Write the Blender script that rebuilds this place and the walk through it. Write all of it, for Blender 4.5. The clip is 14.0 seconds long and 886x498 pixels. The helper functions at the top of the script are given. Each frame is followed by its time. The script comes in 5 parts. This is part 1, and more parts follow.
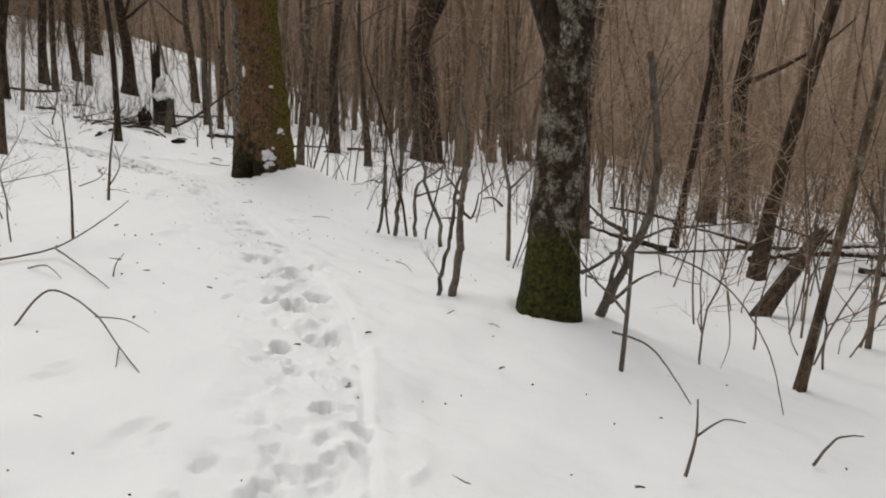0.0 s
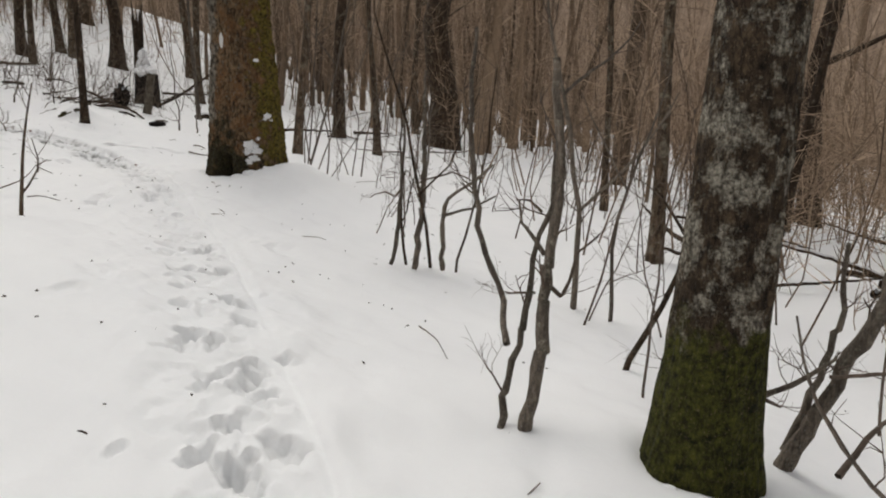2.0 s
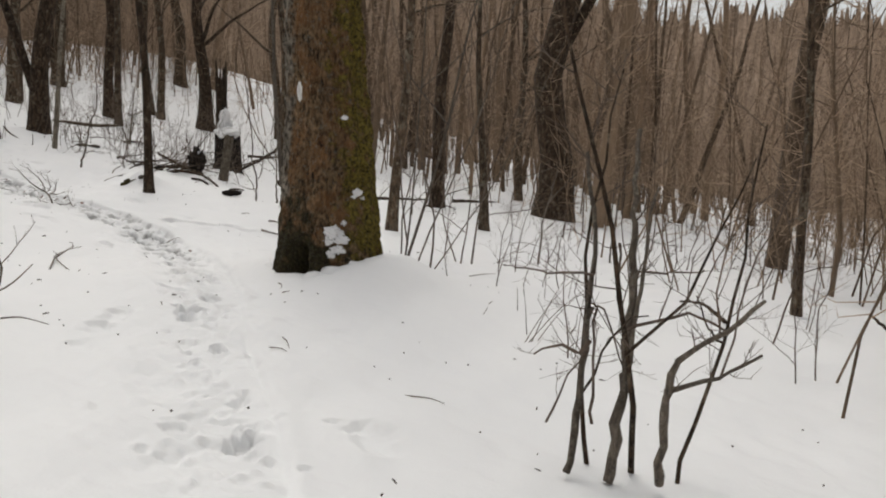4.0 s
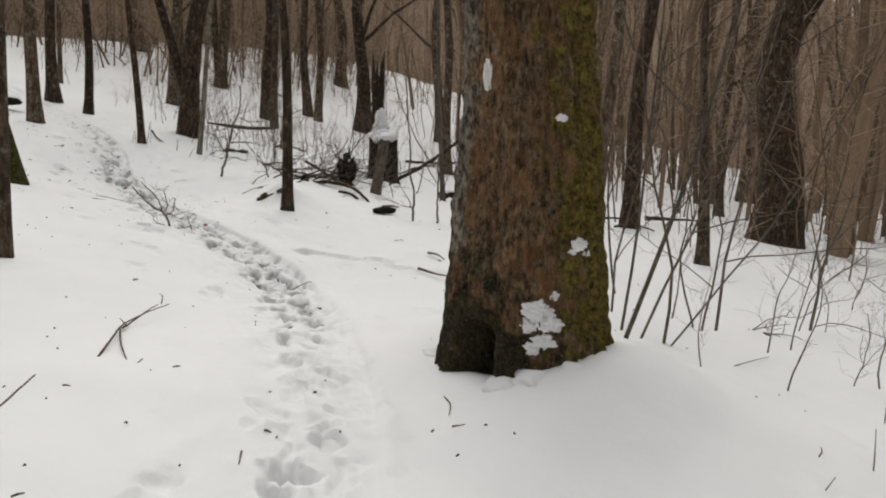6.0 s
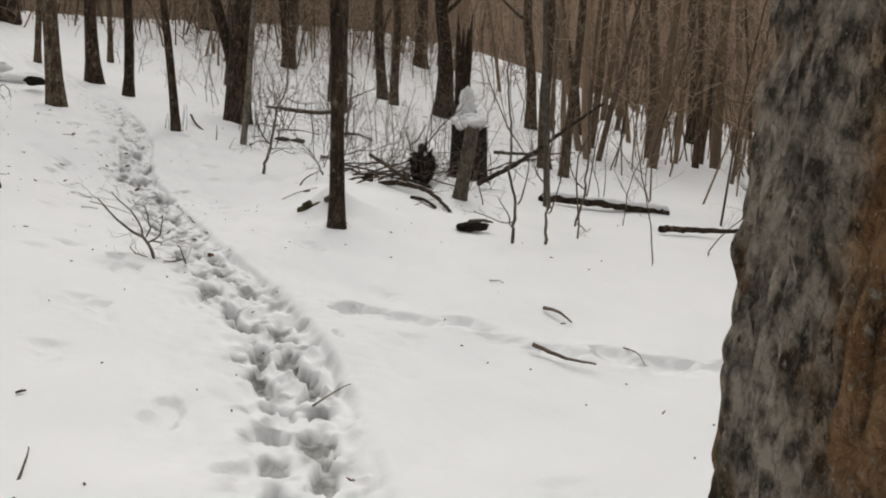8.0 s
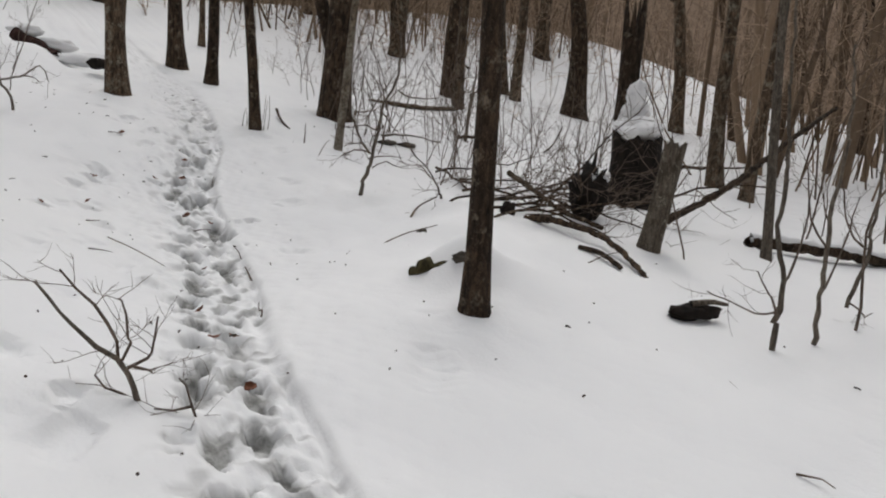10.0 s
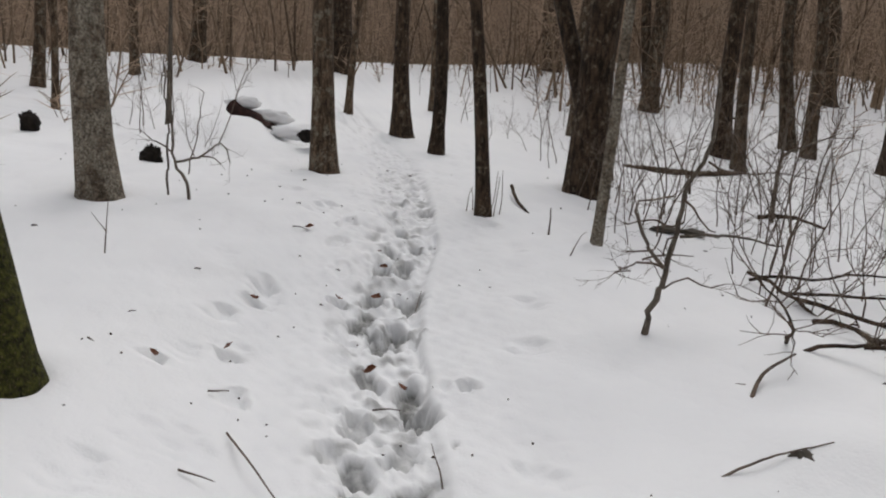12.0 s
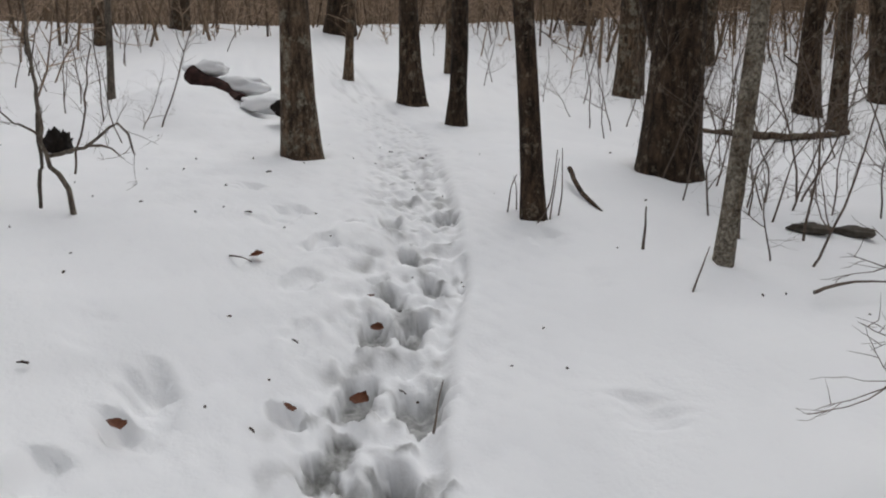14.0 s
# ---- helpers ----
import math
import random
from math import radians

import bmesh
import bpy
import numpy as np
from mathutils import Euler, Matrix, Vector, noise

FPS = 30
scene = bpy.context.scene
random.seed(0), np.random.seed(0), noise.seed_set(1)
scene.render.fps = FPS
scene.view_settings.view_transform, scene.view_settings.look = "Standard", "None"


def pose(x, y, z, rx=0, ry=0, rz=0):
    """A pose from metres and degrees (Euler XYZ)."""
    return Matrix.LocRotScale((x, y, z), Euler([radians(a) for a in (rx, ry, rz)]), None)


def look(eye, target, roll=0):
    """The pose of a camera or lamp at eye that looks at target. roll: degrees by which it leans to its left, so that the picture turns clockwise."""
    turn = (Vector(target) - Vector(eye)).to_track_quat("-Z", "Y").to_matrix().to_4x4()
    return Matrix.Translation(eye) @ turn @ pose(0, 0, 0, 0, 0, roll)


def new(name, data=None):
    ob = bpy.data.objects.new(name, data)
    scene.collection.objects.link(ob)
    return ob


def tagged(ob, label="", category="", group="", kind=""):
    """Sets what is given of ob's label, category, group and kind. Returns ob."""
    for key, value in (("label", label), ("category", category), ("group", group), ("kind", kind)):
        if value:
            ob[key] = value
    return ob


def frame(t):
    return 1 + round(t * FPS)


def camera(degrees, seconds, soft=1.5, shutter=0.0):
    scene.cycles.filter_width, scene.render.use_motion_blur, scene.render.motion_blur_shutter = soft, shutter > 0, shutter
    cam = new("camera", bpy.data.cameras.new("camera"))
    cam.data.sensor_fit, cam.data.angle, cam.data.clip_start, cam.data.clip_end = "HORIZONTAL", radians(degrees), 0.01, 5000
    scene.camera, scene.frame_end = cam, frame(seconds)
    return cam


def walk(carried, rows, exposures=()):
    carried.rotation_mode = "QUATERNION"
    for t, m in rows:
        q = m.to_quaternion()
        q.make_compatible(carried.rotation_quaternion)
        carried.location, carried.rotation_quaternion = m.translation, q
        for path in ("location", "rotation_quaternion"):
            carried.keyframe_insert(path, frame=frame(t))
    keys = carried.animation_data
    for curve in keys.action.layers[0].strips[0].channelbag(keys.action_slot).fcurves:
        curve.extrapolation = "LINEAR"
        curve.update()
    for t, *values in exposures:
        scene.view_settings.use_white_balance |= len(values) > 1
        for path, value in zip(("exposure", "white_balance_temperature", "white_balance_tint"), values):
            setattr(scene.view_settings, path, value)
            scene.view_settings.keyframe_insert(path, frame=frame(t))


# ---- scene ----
cam = camera(62.5, 14.0, soft=2.0)
METRES, EYE, TILT, LEAN, TURN = 18.0, 1.4, -10.5, -2.5, 0.0
ROWS = [
    (0.0, 0.0, 0.0, 0.0, -0.0, 0.0, 0.0),
    (0.5, -0.0064, 0.0285, 0.0055, 0.37, -0.44, 0.08),
    (1.0, -0.0098, 0.0611, 0.0141, 0.16, -0.19, -0.08),
    (1.5, -0.0133, 0.0933, 0.0197, -0.18, -1.01, -0.55),
    (2.0, -0.0139, 0.1253, 0.0267, 0.58, -1.65, -0.82),
    (4.5, -0.0632, 0.2965, 0.0633, 9.4, 3.35, -2.33),
    (5.0, -0.0762, 0.3278, 0.0712, 12.1, 3.12, -2.59),
    (5.5, -0.0881, 0.3637, 0.0792, 15.49, 2.96, -3.06),
    (6.0, -0.1035, 0.3972, 0.0865, 18.94, 2.14, -4.21),
    (6.5, -0.1187, 0.4342, 0.0929, 22.35, 1.03, -4.94),
    (7.0, -0.1384, 0.4666, 0.1011, 25.01, 0.31, -4.82),
    (7.5, -0.154, 0.5021, 0.1083, 24.53, 0.57, -5.22),
    (10.0, -0.2694, 0.6553, 0.1443, 32.56, -0.82, -8.09),
    (10.5, -0.2924, 0.6793, 0.1518, 35.26, -0.37, -9.25),
    (11.0, -0.3177, 0.7056, 0.1605, 41.22, -1.79, -8.36),
    (11.5, -0.3446, 0.7265, 0.166, 45.09, -1.22, -7.67),
    (12.0, -0.3713, 0.7487, 0.1722, 50.64, 0.92, -9.2),
    (12.5, -0.3975, 0.7665, 0.1768, 52.39, 1.27, -9.5),
    (13.0, -0.4181, 0.7872, 0.1814, 50.37, 1.83, -6.96),
    (13.5, -0.4438, 0.8039, 0.1846, 52.1, 0.73, -5.92),
    (14.0, -0.4671, 0.8202, 0.1901, 52.35, -1.66, -7.16),
]
walk(cam, [(t, pose(0, 0, EYE, TILT, LEAN, TURN) @ pose(METRES * x, METRES * y, METRES * z, 90 + pitch, roll, yaw)) for t, x, y, z, yaw, pitch, roll in ROWS],
     exposures=[(0.0, 0.05, 6750, 8), (5.0, 0.10, 6800, 8), (7.5, 0.10, 6800, 8), (10.0, 0.0, 6550, 9), (12.5, 0.05, 6500, 10), (13.0, 0.10, 6480, 10), (13.5, 0.13, 6430, 9), (14.0, 0.0, 6400, 9)])

# ---- light: a bright overcast winter sky ----
SUN_EL, SUN_ROT = radians(64), radians(-35)
world = bpy.data.worlds.new("overcast_sky")
scene.world = world
world.use_nodes = True
wn = world.node_tree
sky = wn.nodes.new("ShaderNodeTexSky")
sky.sky_type, sky.sun_disc, sky.sun_elevation, sky.sun_rotation = 'NISHITA', False, SUN_EL, SUN_ROT
sky.air_density, sky.dust_density, sky.ozone_density = 1.0, 4.0, 1.0
hsv = wn.nodes.new("ShaderNodeHueSaturation")      # cloud takes the blue out of the sky
hsv.inputs["Saturation"].default_value = 0.22
wn.links.new(sky.outputs[0], hsv.inputs["Color"])
wn.links.new(hsv.outputs[0], wn.nodes["Background"].inputs[0])
wn.nodes["Background"].inputs[1].default_value = 0.135
sun_data = bpy.data.lights.new("sun", 'SUN')
sun_data.energy, sun_data.angle, sun_data.color = 0.38, radians(60), (1.0, 0.97, 0.93)
sun = new("sun", sun_data)
sun.matrix_world = look((0, 0, 30), (30 * math.sin(SUN_ROT) / math.tan(SUN_EL) * -1, 30 * math.cos(SUN_ROT) / math.tan(SUN_EL) * -1, 0))


# ---- materials ----
class Mat:
    """A node material with a few short-hands."""

    def __init__(self, name, rough=0.85):
        self.m = bpy.data.materials.new(name)
        self.m.use_nodes = True
        self.t = self.m.node_tree
        self.b = self.t.nodes["Principled BSDF"]
        self.b.inputs["Roughness"].default_value = rough
        self.b.inputs["Specular IOR Level"].default_value = 0.25
        self.co = self.t.nodes.new("ShaderNodeTexCoord").outputs["Object"]

    def link(self, a, b):
        self.t.links.new(a, b)

    def noise(self, scale, detail=4.0, stretch=(1, 1, 1), rough=0.6, w=0.0):
        mp = self.t.nodes.new("ShaderNodeMapping")
        mp.inputs["Scale"].default_value = stretch
        mp.inputs["Location"].default_value = (w, w * 1.7, w * 0.6)
        n = self.t.nodes.new("ShaderNodeTexNoise")
        n.inputs["Scale"].default_value, n.inputs["Detail"].default_value, n.inputs["Roughness"].default_value = scale, detail, rough
        self.link(self.co, mp.inputs[0])
        self.link(mp.outputs[0], n.inputs["Vector"])
        return n.outputs["Fac"]

    def cracks(self, scale, stretch=(1, 1, 1)):
        mp = self.t.nodes.new("ShaderNodeMapping")
        mp.inputs["Scale"].default_value = stretch
        wob = self.t.nodes.new("ShaderNodeTexNoise")
        wob.inputs["Scale"].default_value = scale * 0.6
        add = self.t.nodes.new("ShaderNodeVectorMath")
        add.operation = 'MULTIPLY_ADD'
        add.inputs[1].default_value = (2.2 / scale,) * 3
        v = self.t.nodes.new("ShaderNodeTexVoronoi")
        v.feature = 'DISTANCE_TO_EDGE'
        v.inputs["Scale"].default_value = scale
        self.link(self.co, wob.inputs["Vector"])
        self.link(wob.outputs["Color"], add.inputs[0])
        self.link(self.co, add.inputs[2])
        self.link(add.outputs[0], mp.inputs[0])
        self.link(mp.outputs[0], v.inputs["Vector"])
        return v.outputs["Distance"]

    def ramp(self, fac, stops):
        r = self.t.nodes.new("ShaderNodeValToRGB")
        e = r.color_ramp.elements
        while len(e) < len(stops):
            e.new(0.5)
        for k, (p, c) in enumerate(stops):
            e[k].position, e[k].color = p, (*c, 1) if isinstance(c, tuple) else (c, c, c, 1)
        self.link(fac, r.inputs[0])
        return r.outputs[0]

    def mix(self, fac, a, b, mode='MIX'):
        x = self.t.nodes.new("ShaderNodeMix")
        x.data_type, x.blend_type = 'RGBA', mode
        for s, v in ((x.inputs[0], fac), (x.inputs[6], a), (x.inputs[7], b)):
            if isinstance(v, (int, float)):
                s.default_value = v
            elif isinstance(v, tuple):
                s.default_value = (*v, 1)
            else:
                self.link(v, s)
        return x.outputs[2]

    def maths(self, op, a, b=0.0, clamp=False):
        x = self.t.nodes.new("ShaderNodeMath")
        x.operation, x.use_clamp = op, clamp
        for s, v in ((x.inputs[0], a), (x.inputs[1], b)):
            if isinstance(v, (int, float)):
                s.default_value = v
            else:
                self.link(v, s)
        return x.outputs[0]

    def attr(self, name):
        a = self.t.nodes.new("ShaderNodeAttribute")
        a.attribute_name = name
        return a.outputs["Fac"]

    def random(self):
        return self.t.nodes.new("ShaderNodeObjectInfo").outputs["Random"]

    def colour(self, c):
        if isinstance(c, tuple):
            self.b.inputs["Base Color"].default_value = (*c, 1)
        else:
            self.link(c, self.b.inputs["Base Color"])
        return self

    def bump(self, height, strength=0.5, dist=0.01):
        n = self.t.nodes.new("ShaderNodeBump")
        n.inputs["Strength"].default_value, n.inputs["Distance"].default_value = strength, dist
        self.link(height, n.inputs["Height"])
        self.link(n.outputs[0], self.b.inputs["Normal"])
        return self


def snow_material():
    m = Mat("snow", 0.65)
    big = m.noise(0.35, 3)
    fine = m.noise(60, 3)
    mid = m.noise(7, 4, w=3.0)
    base = m.mix(m.ramp(big, [(0.3, 0.0), (0.75, 1.0)]), (0.80, 0.805, 0.815), (0.86, 0.86, 0.86))
    # one grey for wet slush and for shade painted into print floors
    slush_shade = m.mix(m.ramp(m.noise(16, 5), [(0.35, 0.0), (0.65, 1.0)]), (0.12, 0.119, 0.112), (0.40, 0.40, 0.388))
    darken = m.attr("slush_shade")
    m.colour(m.mix(darken, base, slush_shade))
    m.link(m.maths('SUBTRACT', 0.7, m.maths('MULTIPLY', darken, 0.3)), m.b.inputs["Roughness"])
    return m.bump(m.maths('ADD', m.maths('MULTIPLY', fine, 0.25), mid), 0.35, 0.02).m


def bark_material(name, dark, light, lichen=0.0, moss_at=0.0, stretch=0.22, scale=26, red=None, pale=False, rough_bump=0.012, crack=1.0, blots=21, green=((0.020, 0.019, 0.006), (0.21, 0.16, 0.035)), bright=(0.37, 0.335, 0.265)):
    """Furrowed bark, with pale lichen blotches and moss up to a height."""
    m = Mat(name, 0.92)
    furrow = m.noise(scale, 5, (1, 1, stretch))
    patch = m.noise(3.2, 4, (1, 1, 0.6), w=2.0)
    plate = m.ramp(m.cracks(scale * 1.2, (1, 1, 0.24)), [(0.0, 0.0), (0.12, 1.0)])
    fleck = m.ramp(m.noise(150, 3, (1, 1, 0.6), w=1.0), [(0.60, 0.0), (0.72, 1.0)])
    c = m.mix(m.ramp(furrow, [(0.36, 0.0), (0.66, 1.0)]), dark, light)
    if red:
        c = m.mix(m.ramp(m.noise(5, 4, w=5.0), [(0.42, 0.0), (0.62, 0.85)]), c, red)
    deep = 0.4 if pale else 1.0
    c = m.mix(m.ramp(patch, [(0.35, 0.0), (0.7, 0.5 * deep)]), c, tuple(v * 0.55 for v in dark))
    c = m.mix(m.ramp(m.noise(11, 6, (1, 1, 0.7), 0.7, w=13.0), [(0.50, 0.0), (0.66, 0.75 * deep)]), c, tuple(v * 0.8 for v in dark))
    if lichen:
        blot = m.ramp(m.noise(blots, 6, (1, 1, 0.85), 0.72, w=9.0), [(0.60 - 0.16 * lichen, 0.0), (0.66 - 0.12 * lichen, 1.0)])
        c = m.mix(m.maths('MULTIPLY', blot, 0.85), c, m.mix(m.ramp(m.noise(60, 4), [(0.35, 0.0), (0.65, 1.0)]), (0.085, 0.074, 0.055), bright))
    if pale:
        grey = m.mix(m.ramp(furrow, [(0.38, 0.0), (0.6, 1.0)]), (0.06, 0.05, 0.038), (0.36, 0.315, 0.255))
        c = m.mix(m.ramp(m.maths('ADD', m.attr("grey"), m.maths('MULTIPLY', m.maths('SUBTRACT', m.noise(6, 4, w=7.0), 0.5), 0.9)), [(0.4, 0.0), (0.6, 1.0)]), c, grey)
    if pale:      # loose flakes: small pale chips and deep dark gaps between them
        chip = m.noise(48, 5, (1, 1, 0.5), 0.75, w=17.0)
        c = m.mix(m.ramp(chip, [(0.60, 0.0), (0.70, 0.7)]), c, (0.44, 0.36, 0.27))
        c = m.mix(m.ramp(m.noise(19, 6, (1, 1, 0.38), 0.75, w=31.0), [(0.36, 0.9), (0.44, 0.0)]), c, (0.014, 0.010, 0.006))
    if moss_at:
        moss = m.attr("moss")
        tuft = m.mix(m.ramp(m.noise(30, 5, rough=0.7), [(0.35, 0.0), (0.68, 1.0)]), green[0], green[1])
        ragged = m.maths('ADD', moss, m.maths('MULTIPLY', m.maths('SUBTRACT', m.noise(9, 5), 0.5), 1.3))
        c = m.mix(m.ramp(ragged, [(0.42, 0.0), (0.6, 1.0)]), c, tuft)
    if pale:      # ragged green-black colour about the roots
        darken = m.maths('ADD', m.attr("foot_dark"), m.maths('MULTIPLY', m.maths('SUBTRACT', m.noise(7, 5, w=21.0), 0.5), 1.8))
        c = m.mix(m.ramp(darken, [(0.40, 0.0), (0.66, 0.92)]), c, m.mix(m.ramp(m.noise(38, 5, rough=0.7), [(0.4, 0.0), (0.68, 1.0)]), (0.010, 0.008, 0.004), (0.055, 0.052, 0.018)))
    c = m.mix(m.maths('MULTIPLY', m.maths('SUBTRACT', 1.0, plate), m.maths('MULTIPLY', m.ramp(patch, [(0.35, 1.0), (0.65, 0.2)]), 0.55 * crack)), c, tuple(v * 0.6 for v in dark))
    c = m.mix(m.maths('MULTIPLY', fleck, 0.5), c, tuple(min(v * 2.2, 0.4) for v in light))
    v = m.maths('ADD', 0.75, m.maths('MULTIPLY', m.random(), 0.5))
    hs = m.t.nodes.new("ShaderNodeHueSaturation")
    m.link(v, hs.inputs["Value"])
    m.link(c, hs.inputs["Color"])
    m.colour(hs.outputs[0])
    relief = m.maths('ADD', m.maths('MULTIPLY', plate, 0.35 * crack), m.maths('ADD', furrow, m.maths('MULTIPLY', m.noise(90, 3, (1, 1, 0.4)), 0.45)))
    return m.bump(relief, 0.9, rough_bump).m


def plain_material(name, a, b, scale=20, rough=0.9, bump=0.4, stretch=(1, 1, 1)):
    m = Mat(name, rough)
    n = m.noise(scale, 4, stretch)
    m.colour(m.mix(m.ramp(n, [(0.3, 0.0), (0.7, 1.0)]), a, b))
    return m.bump(n, bump, 0.005).m


def woods_material(name, dark, light):
    """Bark of a whole wood, each stem with a tone of its own."""
    m = Mat(name, 0.92)
    tone = m.t.nodes.new("ShaderNodeNewGeometry").outputs["Random Per Island"]
    grain = m.noise(14, 4, (1, 1, 0.3))
    c = m.mix(m.ramp(tone, [(0.15, 0.0), (0.9, 1.0)]), dark, light)
    m.colour(m.mix(m.ramp(grain, [(0.35, 0.0), (0.65, 0.7)]), c, tuple(v * 0.7 for v in light)))
    return m.bump(grain, 0.5, 0.01).m


SNOW = snow_material()
WOODS = woods_material("woods_bark", (0.044, 0.030, 0.020), (0.31, 0.222, 0.15))
BRUSH = woods_material("woods_twigs", (0.10, 0.068, 0.046), (0.56, 0.41, 0.29))
BARK_GREY = bark_material("grey_brown_bark", (0.034, 0.023, 0.015), (0.21, 0.145, 0.095), lichen=0.5, blots=9, bright=(0.33, 0.29, 0.22))
BARK_DARK = bark_material("dark_bark", (0.016, 0.011, 0.007), (0.115, 0.075, 0.047), lichen=0.3, blots=12, bright=(0.24, 0.19, 0.14))
BARK_LICHEN = bark_material("lichen_mottled_bark", (0.020, 0.014, 0.009), (0.135, 0.094, 0.058), lichen=0.75, moss_at=1.0, stretch=0.6, scale=34, rough_bump=0.02, blots=8, green=((0.010, 0.012, 0.003), (0.105, 0.105, 0.018)), bright=(0.54, 0.50, 0.41))
BARK_PALE = bark_material("pale_banded_bark", (0.060, 0.046, 0.032), (0.30, 0.24, 0.175), lichen=1.1, stretch=1.6, scale=22, blots=7, bright=(0.42, 0.375, 0.30))
BARK_BIG = bark_material("red_brown_mossy_bark", (0.030, 0.020, 0.011), (0.41, 0.265, 0.145), lichen=0.25, moss_at=1.0, stretch=0.6, scale=30, red=(0.29, 0.145, 0.062), pale=True, rough_bump=0.045, crack=0.35, green=((0.024, 0.020, 0.006), (0.33, 0.25, 0.048)))
BARK_THIN = bark_material("sapling_bark", (0.10, 0.082, 0.065), (0.29, 0.24, 0.19), lichen=0.3, scale=60)
TWIG = plain_material("twig_bark", (0.16, 0.116, 0.084), (0.43, 0.32, 0.235), 12)
TWIG_DARK = plain_material("dark_twig", (0.065, 0.050, 0.039), (0.18, 0.136, 0.106), 15)
ROTTEN = plain_material("rotten_wood", (0.004, 0.003, 0.0025), (0.022, 0.016, 0.012), 18, stretch=(1, 1, 0.3))
PALE_WOOD = bark_material("weathered_stump_wood", (0.06, 0.047, 0.035), (0.19, 0.16, 0.125), lichen=0.3, scale=30)
LEAF = plain_material("dead_leaf", (0.14, 0.055, 0.03), (0.30, 0.13, 0.075), 30, 0.7)
DEBRIS = plain_material("bark_crumbs", (0.02, 0.014, 0.01), (0.08, 0.055, 0.04), 60)
PAINT = plain_material("white_blaze_paint", (0.70, 0.70, 0.68), (0.84, 0.84, 0.82), 40, 0.6)
ROCK = plain_material("wet_rock", (0.03, 0.026, 0.02), (0.11, 0.095, 0.075), 14, 0.7)
MOSS = plain_material("moss", (0.03, 0.038, 0.01), (0.13, 0.14, 0.035), 35)


# ---- the ground: a snowy slope that falls to the right of the trail ----
SLOPE = (0.366, -0.821, -0.009, 0.086, -0.133, 0.085, -0.163, 0.117, -0.109, -0.003)
RISES = ((-2.6, 11.3, .19, 1.0), (.7, 5.0, .13, 1.0), (2.9, 6.6, -.14, 1.5), (-2.6, 5.6, .12, 1.3), (-8.6, 14.9, -.22, 1.1),
         (-10.2, 16.0, -.2, .95), (-5.3, 12.3, -.12, 1.2), (-12.8, 16.6, .1, 1.6), (-11.9, 20, .12, 1.5), (-6.9, 17.3, .14, .9), (-6.9, 15.4, .1, .6), (-15.55, 17.65, .34, .7), (-7.05, 15.71, .19, .16), (-6.88, 15.82, .09, .25), (-7.78, 16.56, .07, .2), (-7.05, 18.4, .16, .5), (-3.05, 10.75, -.07, .35), (-24, 44, 1.5, 9.0), (-2.05, 11.08, .14, .42), (-15.2, 18.15, -.20, .30))
TRAIL = ((0.3, -30), (0.05, -8), (-0.2, 0), (-0.45, 2.4), (-0.72, 4.0), (-1.1, 5.1), (-1.72, 6.7), (-2.75, 8.8), (-3.62, 10.5), (-5.25, 12.72), (-7.1, 14.0),
         (-8.55, 15.12), (-10.13, 16.14), (-11.58, 17.36), (-13.95, 18.85), (-16.0, 19.8), (-20, 21.5), (-34, 27))


def smooth_line(points, step):
    """A Catmull-Rom line through points, sampled about every step metres."""
    p = np.array(points, float)
    out = []
    for i in range(len(p) - 1):
        a, b, c, d = p[max(i - 1, 0)], p[i], p[i + 1], p[min(i + 2, len(p) - 1)]
        for u in np.arange(0, 1, step / np.linalg.norm(c - b)):
            out.append(0.5 * (2 * b + (c - a) * u + (2 * a - 5 * b + 4 * c - d) * u * u + (3 * b - a - 3 * c + d) * u ** 3))
    return np.array(out)


def slope(x, y):
    u, v = 3 * np.tanh((x + 5) / 30), 3 * np.tanh((y - 12) / 30)
    k = SLOPE
    z = k[0] + k[1] * u + k[2] * v + k[3] * u * u + k[4] * u * v + k[5] * v * v + k[6] * u ** 3 + k[7] * u * u * v + k[8] * u * v * v + k[9] * v ** 3
    z = np.where(z > 3.0, 3.0 + 1.3 * np.tanh((z - 3.0) / 1.3), z)
    for a, b, rise, r in RISES:
        z = z + rise * np.exp(-((x - a) ** 2 + (y - b) ** 2) / (2 * r * r))
    return z


def ground(x, y):
    return float(slope(np.float64(x), np.float64(y)))


def waves(x, y, size, seed):
    """Smooth value noise from a sum of sines, about -1 to 1."""
    rng = np.random.RandomState(seed)
    z = np.zeros_like(x)
    for _ in range(7):
        a, p, s = rng.uniform(0, 2 * np.pi), rng.uniform(0, 2 * np.pi), rng.uniform(0.6, 1.7)
        z += np.sin((np.cos(a) * x + np.sin(a) * y) * 2 * np.pi * s / size + p)
    return z / 4


LINE = smooth_line(TRAIL, 0.05)
LINE_S = np.concatenate(([0], np.cumsum(np.linalg.norm(np.diff(LINE, axis=0), axis=1))))
AT_START = LINE_S[np.argmin(np.abs(LINE[:, 1]) + 9 * (LINE[:, 0] < -3))]
LINE_S = LINE_S - AT_START          # metres along the trail from the walk's start
TREE_PITS = []                      # x, y, radius of the trunks that stand in the snow


def trail_point(s, side=0.0):
    i = int(np.clip(np.searchsorted(LINE_S, s), 1, len(LINE) - 2))
    d = LINE[i + 1] - LINE[i - 1]
    d = d / np.linalg.norm(d)
    return LINE[i] + side * np.array((d[1], -d[0])), math.atan2(d[1], d[0])


